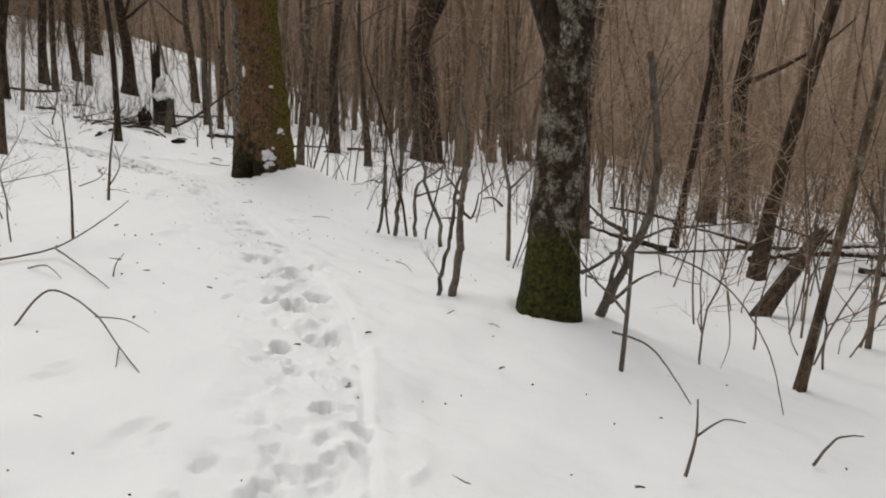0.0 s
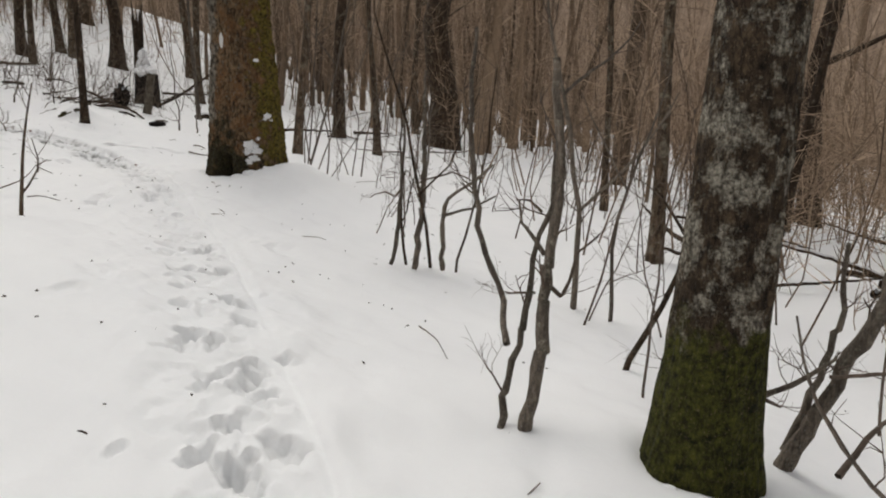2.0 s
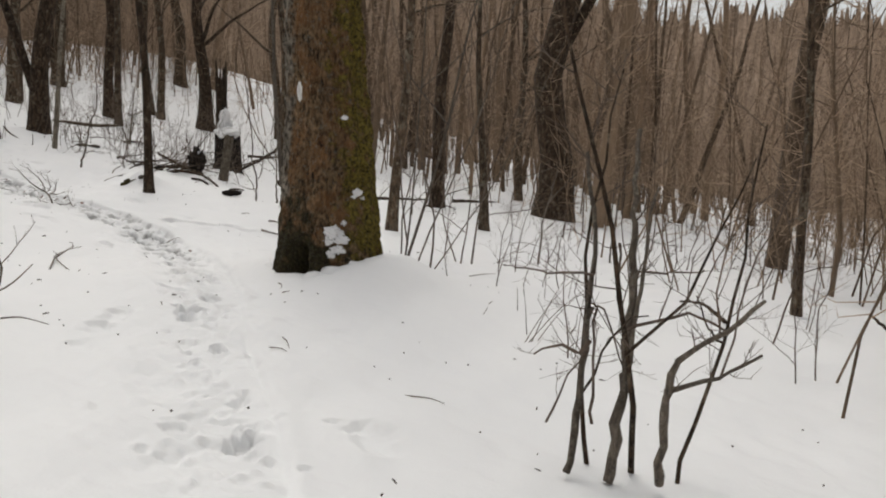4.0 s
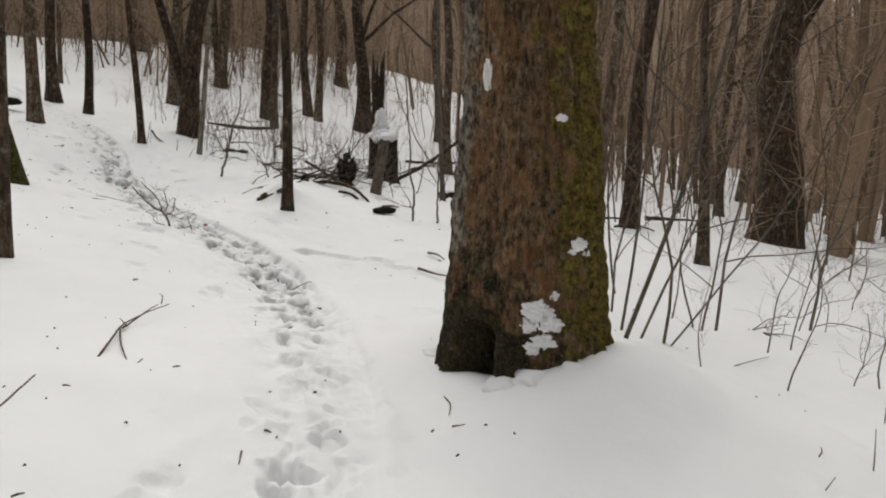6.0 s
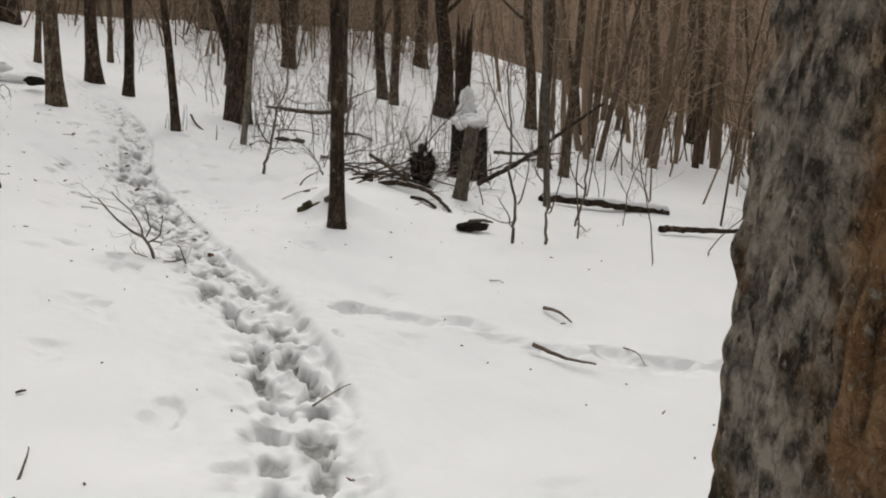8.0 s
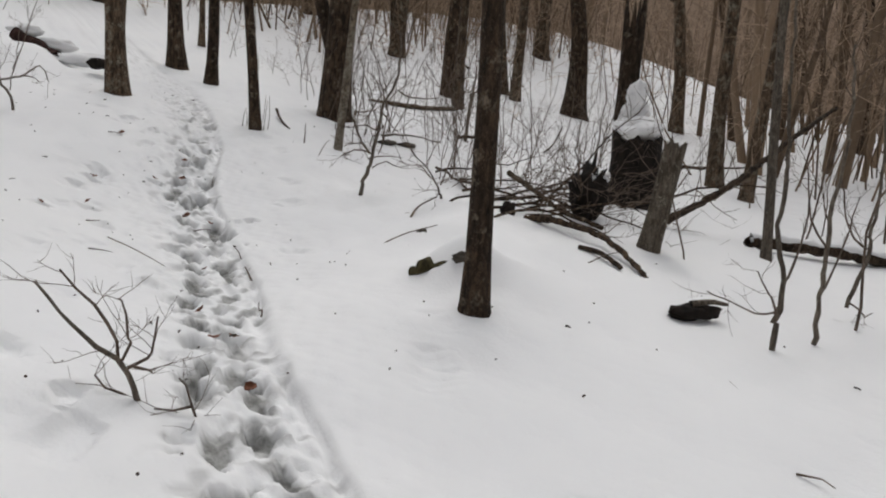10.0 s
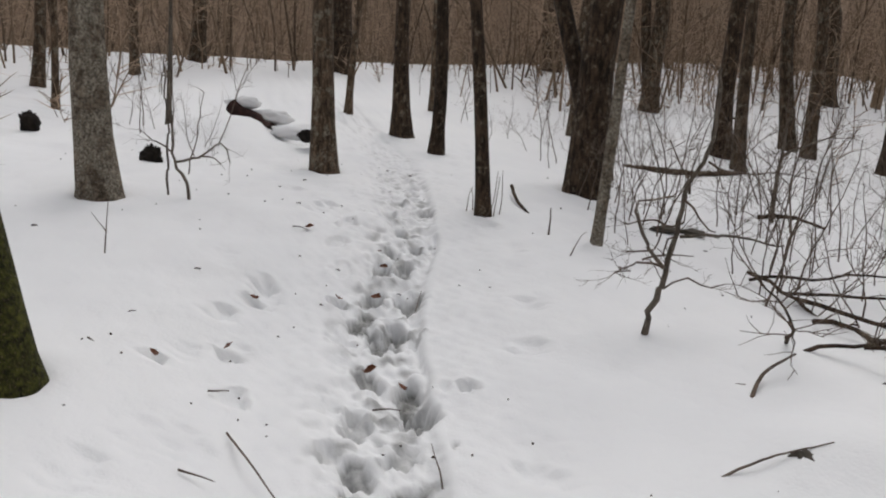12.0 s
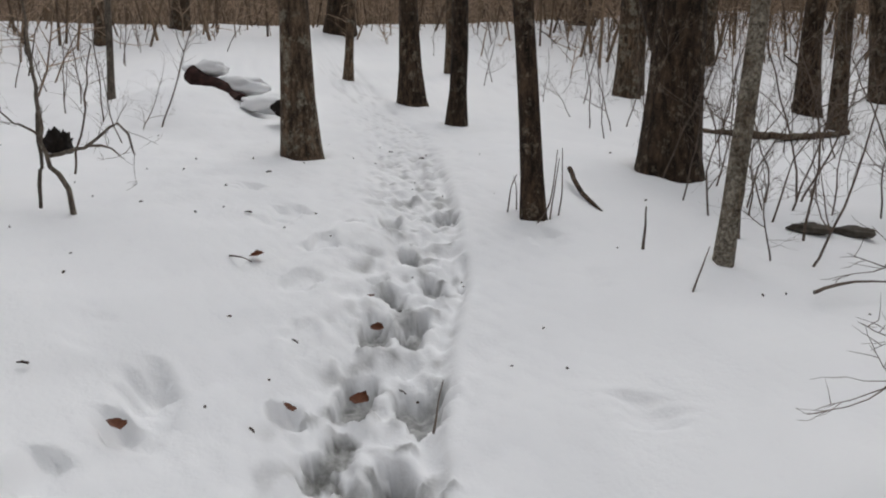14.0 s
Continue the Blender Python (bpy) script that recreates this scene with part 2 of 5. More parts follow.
# boot holes that stand out: x, y, half length, half width
HOLES = ((-10.58, 16.40, .13, .062), (-10.40, 16.55, .13, .095), (-10.88, 16.66, .12, .06), (-10.80, 16.80, .10, .06), (-11.08, 16.88, .10, .05), (-11.08, 17.10, .10, .05), (-11.38, 17.18, .10, .045),
         (-11.72, 17.64, .08, .09), (-10.05, 16.08, .12, .06), (-10.10, 16.24, .12, .065), (-9.70, 15.80, .13, .06), (-9.46, 15.88, .12, .06), (-9.25, 15.78, .15, .085))
# softer prints near the start of the trail: x, y
EARLY = ((-.82, 3.83), (-.69, 3.47), (-.70, 4.03), (-.58, 4.05), (-.28, 2.86), (-.52, 2.50), (-.27, 2.65), (-1.24, 5.20), (-1.34, 5.67), (-1.20, 5.30), (-.95, 5.15), (-1.05, 4.87), (-1.06, 5.44), (-.91, 4.65))
# holes melted round fallen leaves beside the trail: x, y, radius
PITS = ((-10.71, 15.63, .055), (-10.56, 16.12, .05), (-9.26, 16.08, .045), (-10.13, 14.88, .05), (-10.15, 15.25, .05))


def footprints():
    """x, y, turn, length, width, depth, painted grey of each boot hole in the trail."""
    rng = random.Random(4)
    out = []
    s = -4.0
    while s < 24:
        deep = min(max((s - 11.0) / 2.0, 0), 1)
        fade = 1 - 0.7 * min(max((s - 21.0) / 1.5, 0), 1)
        for side0 in (-0.105, 0.085):
            if rng.random() < 0.12:
                continue
            firm = 1.0 if deep > .3 else rng.choice((.16, .22, .3, .42, .7, 1.1))
            side = side0 + rng.gauss(0, .025 + .03 * (1 - deep))
            (x, y), a = trail_point(s + rng.uniform(-.10, .10) + (0.1 if side0 > 0 else 0), side)
            if min(math.hypot(x - h[0], y - h[1]) for h in HOLES) < .24:
                continue
            # last value: slush on the deep stretch, painted-in shade on earlier prints
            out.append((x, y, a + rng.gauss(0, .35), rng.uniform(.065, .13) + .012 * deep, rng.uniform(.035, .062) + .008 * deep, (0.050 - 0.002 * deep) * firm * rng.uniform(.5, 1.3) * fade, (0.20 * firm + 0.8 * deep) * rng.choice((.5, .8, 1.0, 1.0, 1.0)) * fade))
        s += rng.uniform(.19, .28) if deep > 0.2 else rng.uniform(.13, .22)
    for x, y, ln, wd in HOLES:
        k = int(np.argmin(np.hypot(LINE[:, 0] - x, LINE[:, 1] - y)))
        d = LINE[k + 1] - LINE[k - 1]
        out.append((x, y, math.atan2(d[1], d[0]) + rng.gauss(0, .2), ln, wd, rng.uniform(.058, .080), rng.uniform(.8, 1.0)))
    # the grey of these soft prints is shade put into the colour
    for x, y in EARLY:
        out.append((x, y, 1.75 + rng.gauss(0, .5), rng.uniform(.055, .085), rng.uniform(.03, .045), rng.uniform(.03, .05), rng.uniform(.1, .35)))
    for x, y, r in PITS:
        out.append((x, y, 0.0, r * 1.2, r, .06, .1))
    # crumpled snow between the boot holes: small scuffs and toe marks
    for _ in range(420):
        s = rng.uniform(-1, 22.5)
        (x, y), a = trail_point(s, rng.gauss(0, .15))
        darken = rng.choice((0, 0, .25, .5)) * min(max((s - 10.5) / 2, 0.15), 1)
        out.append((x, y, a + rng.uniform(-1.6, 1.6), rng.uniform(.02, .06), rng.uniform(.014, .03), rng.choice((-.012, -.016, .012, .018, .028)), darken))
    # old prints off to the side
    for i in range(16):
        (x, y), a = trail_point(16 + i * .42, -0.62 - .35 * math.sin(i * .9) + rng.gauss(0, .08))
        out.append((x, y, a + rng.uniform(-.4, .4), rng.uniform(.08, .13), rng.uniform(.05, .08), rng.uniform(.02, .045), 0.0))
    for i in range(44):
        s = rng.uniform(0, 23)
        (x, y), a = trail_point(s, rng.choice((-1, -1, 1)) * rng.uniform(.5, 1.1))
        out.append((x, y, a + rng.uniform(-.5, .5), rng.uniform(.10, .16), rng.uniform(.06, .09), rng.uniform(.012, .03), 0.0))
    # a line of tracks that crosses towards the east
    for i in range(9):
        t = i / 8
        out.append((-5.4 + 2.4 * t + rng.uniform(-.05, .05), 13.75 + .5 * t + rng.uniform(-.12, .12), 0.3 + rng.uniform(-.4, .4), .15, .09, rng.uniform(.03, .06), 0.0))
    return out


def build_ground():
    ax = np.array((-16.0, 20.0)) / math.hypot(16, 20)      # along the walk
    ac = np.array((ax[1], -ax[0]))                         # to its right

    def grow(step, most, mid, far):
        """Distances from a fine band outwards: growing to a middling step, then to the horizon."""
        out, v = [], step
        while not out or out[-1] < far:
            v = min(v * 1.10, most) if not out or out[-1] < mid else v * 1.13
            out.append((out[-1] if out else 0) + v)
        return np.array(out)

    core = np.arange(-0.5, 0.5, 0.016)
    g = grow(0.016, 0.055, 3.0, 700)
    d = np.concatenate((core[0] - g[::-1], core, core[-1] + g))
    run = np.arange(-0.5, 24.0, 0.018)
    g = grow(0.018, 0.3, 1.5, 700)
    s = np.concatenate((run[0] - g[::-1], run, run[-1] + g))
    bend = np.interp(s, LINE @ ax, LINE @ ac)              # the fine band follows the trail
    S, D = np.meshgrid(s, d, indexing="ij")
    D = D + bend[:, None] * np.exp(-(D / 25) ** 2)
    x, y = S * ax[0] + D * ac[0], S * ax[1] + D * ac[1]
    z = slope(x, y)
    near = np.exp(-((x + 6) ** 2 + (y - 10) ** 2) / (2 * 30 ** 2))
    z += (0.035 * waves(x, y, 2.6, 1) + 0.016 * waves(x, y, 0.9, 2) + 0.010 * waves(x, y, 0.36, 3) + 0.0032 * waves(x, y, 0.13, 13)) * near
    shape = z.shape
    xf, yf, zf = x.ravel(), y.ravel(), z.ravel()
    slush_shade = np.zeros_like(zf)
    # the trodden trough
    i = np.where((np.abs(xf + 8) < 12) & (yf > -3) & (yf < 24))[0]
    best, side, along = np.full(len(i), 9.0), np.zeros(len(i)), np.zeros(len(i))
    P = np.stack((xf[i], yf[i]), 1)
    for j in range(1, len(LINE) - 1, 2):
        if LINE[j, 1] < -4 or LINE[j, 1] > 25:
            continue
        t = LINE[j + 1] - LINE[j - 1]
        t = t / np.linalg.norm(t)
        v = P - LINE[j]
        dist = np.hypot(v[:, 0], v[:, 1])
        m = dist < best
        best[m], side[m], along[m] = dist[m], (v[:, 0] * t[1] - v[:, 1] * t[0])[m], LINE_S[j]
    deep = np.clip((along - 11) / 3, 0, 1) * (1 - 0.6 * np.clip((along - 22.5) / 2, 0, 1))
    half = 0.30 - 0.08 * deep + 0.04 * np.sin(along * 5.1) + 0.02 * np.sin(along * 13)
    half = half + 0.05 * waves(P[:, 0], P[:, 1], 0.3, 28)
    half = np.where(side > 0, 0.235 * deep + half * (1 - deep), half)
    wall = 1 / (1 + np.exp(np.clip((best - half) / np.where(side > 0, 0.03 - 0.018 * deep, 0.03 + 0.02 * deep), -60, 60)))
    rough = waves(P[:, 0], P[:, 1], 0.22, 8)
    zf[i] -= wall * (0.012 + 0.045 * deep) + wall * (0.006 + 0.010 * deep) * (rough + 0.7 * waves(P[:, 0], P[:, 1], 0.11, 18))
    slush_shade[i] = wall * deep * np.clip(0.9 * waves(P[:, 0], P[:, 1], 0.28, 38) + 0.6 * waves(P[:, 0], P[:, 1], 0.12, 58) - 0.15, 0, .75)
    # banks of pushed-up snow and a wide shallow hollow
    zf[i] += 0.006 * np.exp(-((best - half - 0.14) / 0.10) ** 2) * (1 + 0.6 * np.sin(along * 2.3))
    zf[i] -= 0.03 * np.exp(-((side + 0.55) / 0.4) ** 2) * deep
    # a narrow edge groove on the right of the trail, as a drag mark
    lane = side - 0.27 - 0.02 * np.sin(along * 1.7)
    zf[i] -= 0.014 * np.exp(-(lane / 0.022) ** 2) * np.clip((along + 3) / 2, 0, 1) * (along < 13) * (1 + .5 * np.sin(along * 2.9))
    zf[i] += 0.012 * np.exp(-((lane - .06) / 0.05) ** 2) * np.clip((along + 3) / 2, 0, 1) * (along < 13)
    brink = side - 0.235 - 0.012 * np.sin(along * 2.1) - 0.02 * waves(P[:, 0], P[:, 1], 0.4, 48)
    zf[i] -= 0.045 * np.exp(-(brink / 0.020) ** 2) * deep * (along < 21.5) * np.clip(0.4 + np.sin(along * 3.3), 0, 1)
    for fx, fy, a, ln, wd, dp, darken in footprints():
        m = np.where((np.abs(xf - fx) < 0.5) & (np.abs(yf - fy) < 0.5))[0]
        u = (xf[m] - fx) * math.cos(a) + (yf[m] - fy) * math.sin(a)
        v = -(xf[m] - fx) * math.sin(a) + (yf[m] - fy) * math.cos(a)
        e = np.sqrt((u / ln) ** 2 + (v / wd) ** 2) + 0.28 * waves(xf[m], yf[m], 0.13, 5) + 0.20 * waves(xf[m], yf[m], 0.06, 6)
        hole = 1 / (1 + np.exp(np.clip((e - 1) / 0.055, -60, 60)))
        zf[m] -= dp * hole
        zf[m] += 0.10 * abs(dp) * np.exp(-((e - 1.4) / 0.25) ** 2)
        # greys the hole's floor: slush further on, painted shade near the start
        slush_shade[m] = np.maximum(slush_shade[m], darken * np.clip(4.2 - e * 4.0, 0, 1))
    # snow wells round the trunks
    for tx, ty, r in TREE_PITS:
        m = np.where((np.abs(xf - tx) < r * 5) & (np.abs(yf - ty) < r * 5))[0]
        q = np.hypot(xf[m] - tx, yf[m] - ty) / r
        zf[m] += 0.12 * r * np.exp(-((q - 2.4) / 0.9) ** 2) - 0.30 * r * np.exp(-((q - 0.9) / 0.45) ** 2)
    n0, n1 = shape
    idx = np.arange(n0 * n1).reshape(shape)
    faces = np.stack((idx[:-1, :-1], idx[:-1, 1:], idx[1:, 1:], idx[1:, :-1]), -1).reshape(-1, 4)[:, ::-1]
    me = bpy.data.meshes.new("ground")
    me.vertices.add(n0 * n1)
    me.vertices.foreach_set("co", np.stack((xf, yf, zf), 1).ravel())
    me.loops.add(faces.size)
    me.loops.foreach_set("vertex_index", faces.ravel().astype(np.int32))
    me.polygons.add(len(faces))
    me.polygons.foreach_set("loop_start", np.arange(0, faces.size, 4, dtype=np.int32))
    me.polygons.foreach_set("use_smooth", np.ones(len(faces), bool))
    me.attributes.new("slush_shade", 'FLOAT', 'POINT').data.foreach_set("value", slush_shade.astype(np.float32))
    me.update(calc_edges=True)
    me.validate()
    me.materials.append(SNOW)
    return tagged(new("ground", me), "trodden white snow on a sloping forest floor", "ground", kind="structure")


# ---- mesh helpers ----
class Soup:
    """Collects tubes and rings into one mesh."""

    def __init__(self):
        self.v, self.f, self.n = [], [], 0

    def tube(self, pts, radii, sides=6, cap=True):
        p = np.asarray(pts, float)
        d = p[-1] - p[0]
        ref = np.array((1.0, 0, 0)) if abs(d[0]) < 0.7 * np.linalg.norm(d) else np.array((0, 1.0, 0))
        t = np.gradient(p, axis=0)
        a = np.cross(t, ref)
        a /= np.linalg.norm(a, axis=1)[:, None] + 1e-9
        b = np.cross(t, a)
        b /= np.linalg.norm(b, axis=1)[:, None] + 1e-9
        th = np.arange(sides) * 2 * np.pi / sides
        r = np.asarray(radii, float)[:, None, None]
        ring = p[:, None] + r * (a[:, None] * np.cos(th)[None, :, None] + b[:, None] * np.sin(th)[None, :, None])
        self.v.append(ring.reshape(-1, 3))
        k, n = self.n, len(p)
        for i in range(n - 1):
            for j in range(sides):
                j2 = (j + 1) % sides
                self.f.append((k + i * sides + j, k + (i + 1) * sides + j, k + (i + 1) * sides + j2, k + i * sides + j2))
        if cap:
            self.f.append(tuple(k + (n - 1) * sides + j for j in range(sides)))
        self.n += n * sides

    def mesh(self, name, mat, smooth=True):
        me = bpy.data.meshes.new(name)
        me.from_pydata(np.concatenate(self.v).tolist() if self.v else [], [], self.f)
        me.materials.append(mat)
        if smooth:
            me.polygons.foreach_set("use_smooth", np.ones(len(me.polygons), bool))
        me.update()
        return me


def part(name, me, parent, label="", kind=""):
    ob = new(name, me)
    ob.parent = parent
    return tagged(ob, label, kind=kind)


def thing(name, x, y, z, label, category, group="", kind=""):
    ob = new(name)
    ob.empty_display_size = 0.1
    ob.matrix_world = Matrix.Translation((x, y, z))
    return tagged(ob, label, category, group, kind)


def bough(rng, start, way, length, segs, wobble, lift=0.0):
    """A crooked line of points that grows from start along way."""
    p, d = np.array(start, float), np.array(way, float)
    d /= np.linalg.norm(d)
    out = [p.copy()]
    for _ in range(segs):
        d = d + np.array([rng.gauss(0, wobble), rng.gauss(0, wobble), rng.gauss(0, wobble) + lift])
        d /= np.linalg.norm(d)
        p = p + d * length / segs
        out.append(p.copy())
    return np.array(out)


def fork_twigs(soup, rng, line, r0, count, length, depth=1, sides=3, lift=0.05):
    """Side twigs along a bough, each with its own side twigs."""
    for _ in range(count):
        u = rng.uniform(0.25, 1.0) * (len(line) - 1)
        i = min(int(u), len(line) - 2)
        s = line[i] + (line[i + 1] - line[i]) * (u - i)
        t = line[i + 1] - line[i]
        t = t / np.linalg.norm(t)
        side = np.array([rng.gauss(0, 1), rng.gauss(0, 1), rng.gauss(0, .6) + .2])
        way = t * 0.7 + side / np.linalg.norm(side) * 0.8
        ln = length * rng.uniform(.45, 1.1)
        tw = bough(rng, s, way, ln, 4 if depth else 3, 0.20, lift)
        soup.tube(tw, np.linspace(r0, r0 * 0.35, len(tw)), sides, cap=False)
        if depth > 0:
            fork_twigs(soup, rng, tw, r0 * 0.6, 3, length * 0.45, depth - 1, sides, lift)


def twig_cloud(name, start, way, length, r0, mat, seed):
    """Many bent, pointed twigs as one mesh; start, way: one row for each."""
    g = np.random.RandomState(seed)
    n = len(start)
    way = way / np.linalg.norm(way, axis=1)[:, None]
    ref = np.where(np.abs(way[:, 2:3]) < .9, np.array(((0, 0, 1.0),)), np.array(((1.0, 0, 0),)))
    a = np.cross(way, ref)
    a /= np.linalg.norm(a, axis=1)[:, None]
    b = np.cross(way, a)
    L = length[:, None]
    mid = start + way * L * .5 + g.normal(0, .07, (n, 3)) * L
    end = start + way * L + g.normal(0, .16, (n, 3)) * L
    rings = []
    for p, k in ((start, 1.0), (mid, .6)):
        for j in range(3):
            t = 2 * np.pi * j / 3
            rings.append(p + (a * np.cos(t) + b * np.sin(t)) * (r0 * k)[:, None])
    v = np.stack(rings + [end], 1).reshape(-1, 3)
    quad = [(0, 3, 4, 1), (1, 4, 5, 2), (2, 5, 3, 0)]
    tri = [(3, 6, 4), (4, 6, 5), (5, 6, 3)]
    off = np.arange(n)[:, None, None] * 7
    q = (np.array(quad)[None] + off).reshape(-1)
    t3 = (np.array(tri)[None] + off).reshape(-1)
    me = bpy.data.meshes.new(name)
    me.vertices.add(len(v))
    me.vertices.foreach_set("co", v.ravel())
    me.loops.add(len(q) + len(t3))
    me.loops.foreach_set("vertex_index", np.concatenate((q, t3)).astype(np.int32))
    me.polygons.add(n * 6)
    me.polygons.foreach_set("loop_start", np.concatenate((np.arange(n * 3) * 4, n * 12 + np.arange(n * 3) * 3)).astype(np.int32))
    me.update(calc_edges=True)
    me.materials.append(mat)
    return me


# ---- trees ----
def tree(x, y, r, lean=(0, 0), bark=None, height=None, label="", seed=None, limbs=None, sides=12, first=2.6, name="tree", twigs=True, fork=None, flare=0.5, group="forest trees"):
    rng = random.Random(seed if seed is not None else int(abs(x * 131 + y * 977) * 10))
    z = ground(x, y)
    bark = bark or (BARK_DARK if rng.random() < .2 else BARK_GREY)
    height = height or min(5 + r * 75, 17) * rng.uniform(.85, 1.1)
    TREE_PITS.append((x, y, max(r, 0.03)))
    base = thing(name, x, y, z, label or ("tall bare %s tree rising from the snow" % ("dark-barked" if bark == BARK_DARK else "grey-barked")), "tree", group)
    n = 16
    us = np.linspace(0, 1, n) ** 1.6
    px, py = rng.uniform(0, 6), rng.uniform(0, 6)
    # lean counts most near the ground; higher up the trunk straightens
    reach = np.array([min(u * height, 4) + max(u * height - 4, 0) * 0.4 for u in us])
    wob = np.minimum(us * height, 3) / 3
    pts = np.stack((lean[0] * reach + r * 0.7 * wob * np.sin(us * height * 1.1 + px), lean[1] * reach + r * 0.7 * wob * np.sin(us * height * 0.9 + py), us * height - 0.12), 1)
    rad = r * (1 - 0.86 * us ** 0.9) + r * flare * np.exp(-us * height / (2.2 * r + .03))
    s = Soup()
    s.tube(pts, rad, sides)
    me = s.mesh("trunk", bark)
    roughen(me, r * 0.10, 9 / max(r, .05) * 0.12, rng.uniform(0, 50))
    part("trunk", me, base)
    if fork:
        h0, way, rr = fork
        i = int(np.argmin(np.abs(pts[:, 2] - h0)))
        b = bough(rng, pts[i], way, height * .6, 8, 0.06, 0.06)
        s = Soup()
        s.tube(b, np.linspace(rr, rr * .25, len(b)), 9)
        part("limb", s.mesh("limb", bark), base)
    for _ in range(limbs if limbs is not None else (6 if r > .1 else 4)):
        h0 = rng.uniform(first, height * 0.9)
        i = int(np.argmin(np.abs(pts[:, 2] - h0)))
        a = rng.uniform(0, 2 * math.pi)
        ln = rng.uniform(.5, 1.0) * (1.0 + height * 0.14)
        b = bough(rng, pts[i], (math.cos(a), math.sin(a), rng.uniform(.2, 1.0)), ln, 6, 0.14, 0.06)
        s = Soup()
        lr = min(rad[i] * 0.42, 0.07)
        s.tube(b, np.linspace(lr, lr * .25, len(b)), 6)
        limb = part("limb", s.mesh("limb", bark), base)
        if twigs:
            tw = Soup()
            fork_twigs(tw, rng, b, 0.008, 7, ln * .45, 1)
            part("spray", tw.mesh("spray", TWIG), limb, kind="stuff")
    return base


def roughen(me, amount, freq, off):
    co = np.empty(len(me.vertices) * 3)
    me.vertices.foreach_get("co", co)
    co = co.reshape(-1, 3)
    for k in range(len(co)):
        v = noise.noise_vector(Vector(co[k]) * freq + Vector((off, off, off)))
        co[k] += np.array((v.x, v.y, v.z * .3)) * amount
    me.vertices.foreach_set("co", co.ravel())
    me.update()


def sapling(x, y, height, r, lean=(0, 0), forks=2, twig_count=10, seed=None, label="", bark=None, crook=0.10, twig_len=.4, name="sapling", group="saplings", dz=0.0):
    """A thin young stem with side branches and fine twigs."""
    rng = random.Random(seed if seed is not None else int(abs(x * 331 + y * 577) * 10))
    z = ground(x, y) + dz
    TREE_PITS.append((x, y, max(r, 0.02)))
    base = thing(name, x, y, z, label or "thin bare sapling standing in the snow", "sapling", group)
    line = bough(rng, (0, 0, -0.1), (lean[0], lean[1], 1), height, 9, crook, 0.05)
    s = Soup()
    s.tube(line, np.linspace(r, r * .3, len(line)), 7)
    part("stem", s.mesh("stem", bark or BARK_THIN), base)
    tw = Soup()
    for _ in range(forks):
        i = rng.randrange(2, 7)
        a = rng.uniform(0, 6.28)
        b = bough(rng, line[i], (math.cos(a) * .8, math.sin(a) * .8, rng.uniform(.2, 1)), height * rng.uniform(.25, .5), 6, .16, .05)
        s = Soup()
        s.tube(b, np.linspace(r * .55, r * .2, len(b)), 5)
        side = part("branch", s.mesh("branch", bark or BARK_THIN), base)
        s = Soup()
        fork_twigs(s, rng, b, r * .22, max(twig_count // 3, 2), twig_len, 1)
        part("spray", s.mesh("spray", TWIG_DARK), side, kind="stuff")
    fork_twigs(tw, rng, line, r * .25, twig_count, twig_len, 1)
    if tw.n:
        part("spray", tw.mesh("spray", TWIG_DARK), base, kind="stuff")
    return base


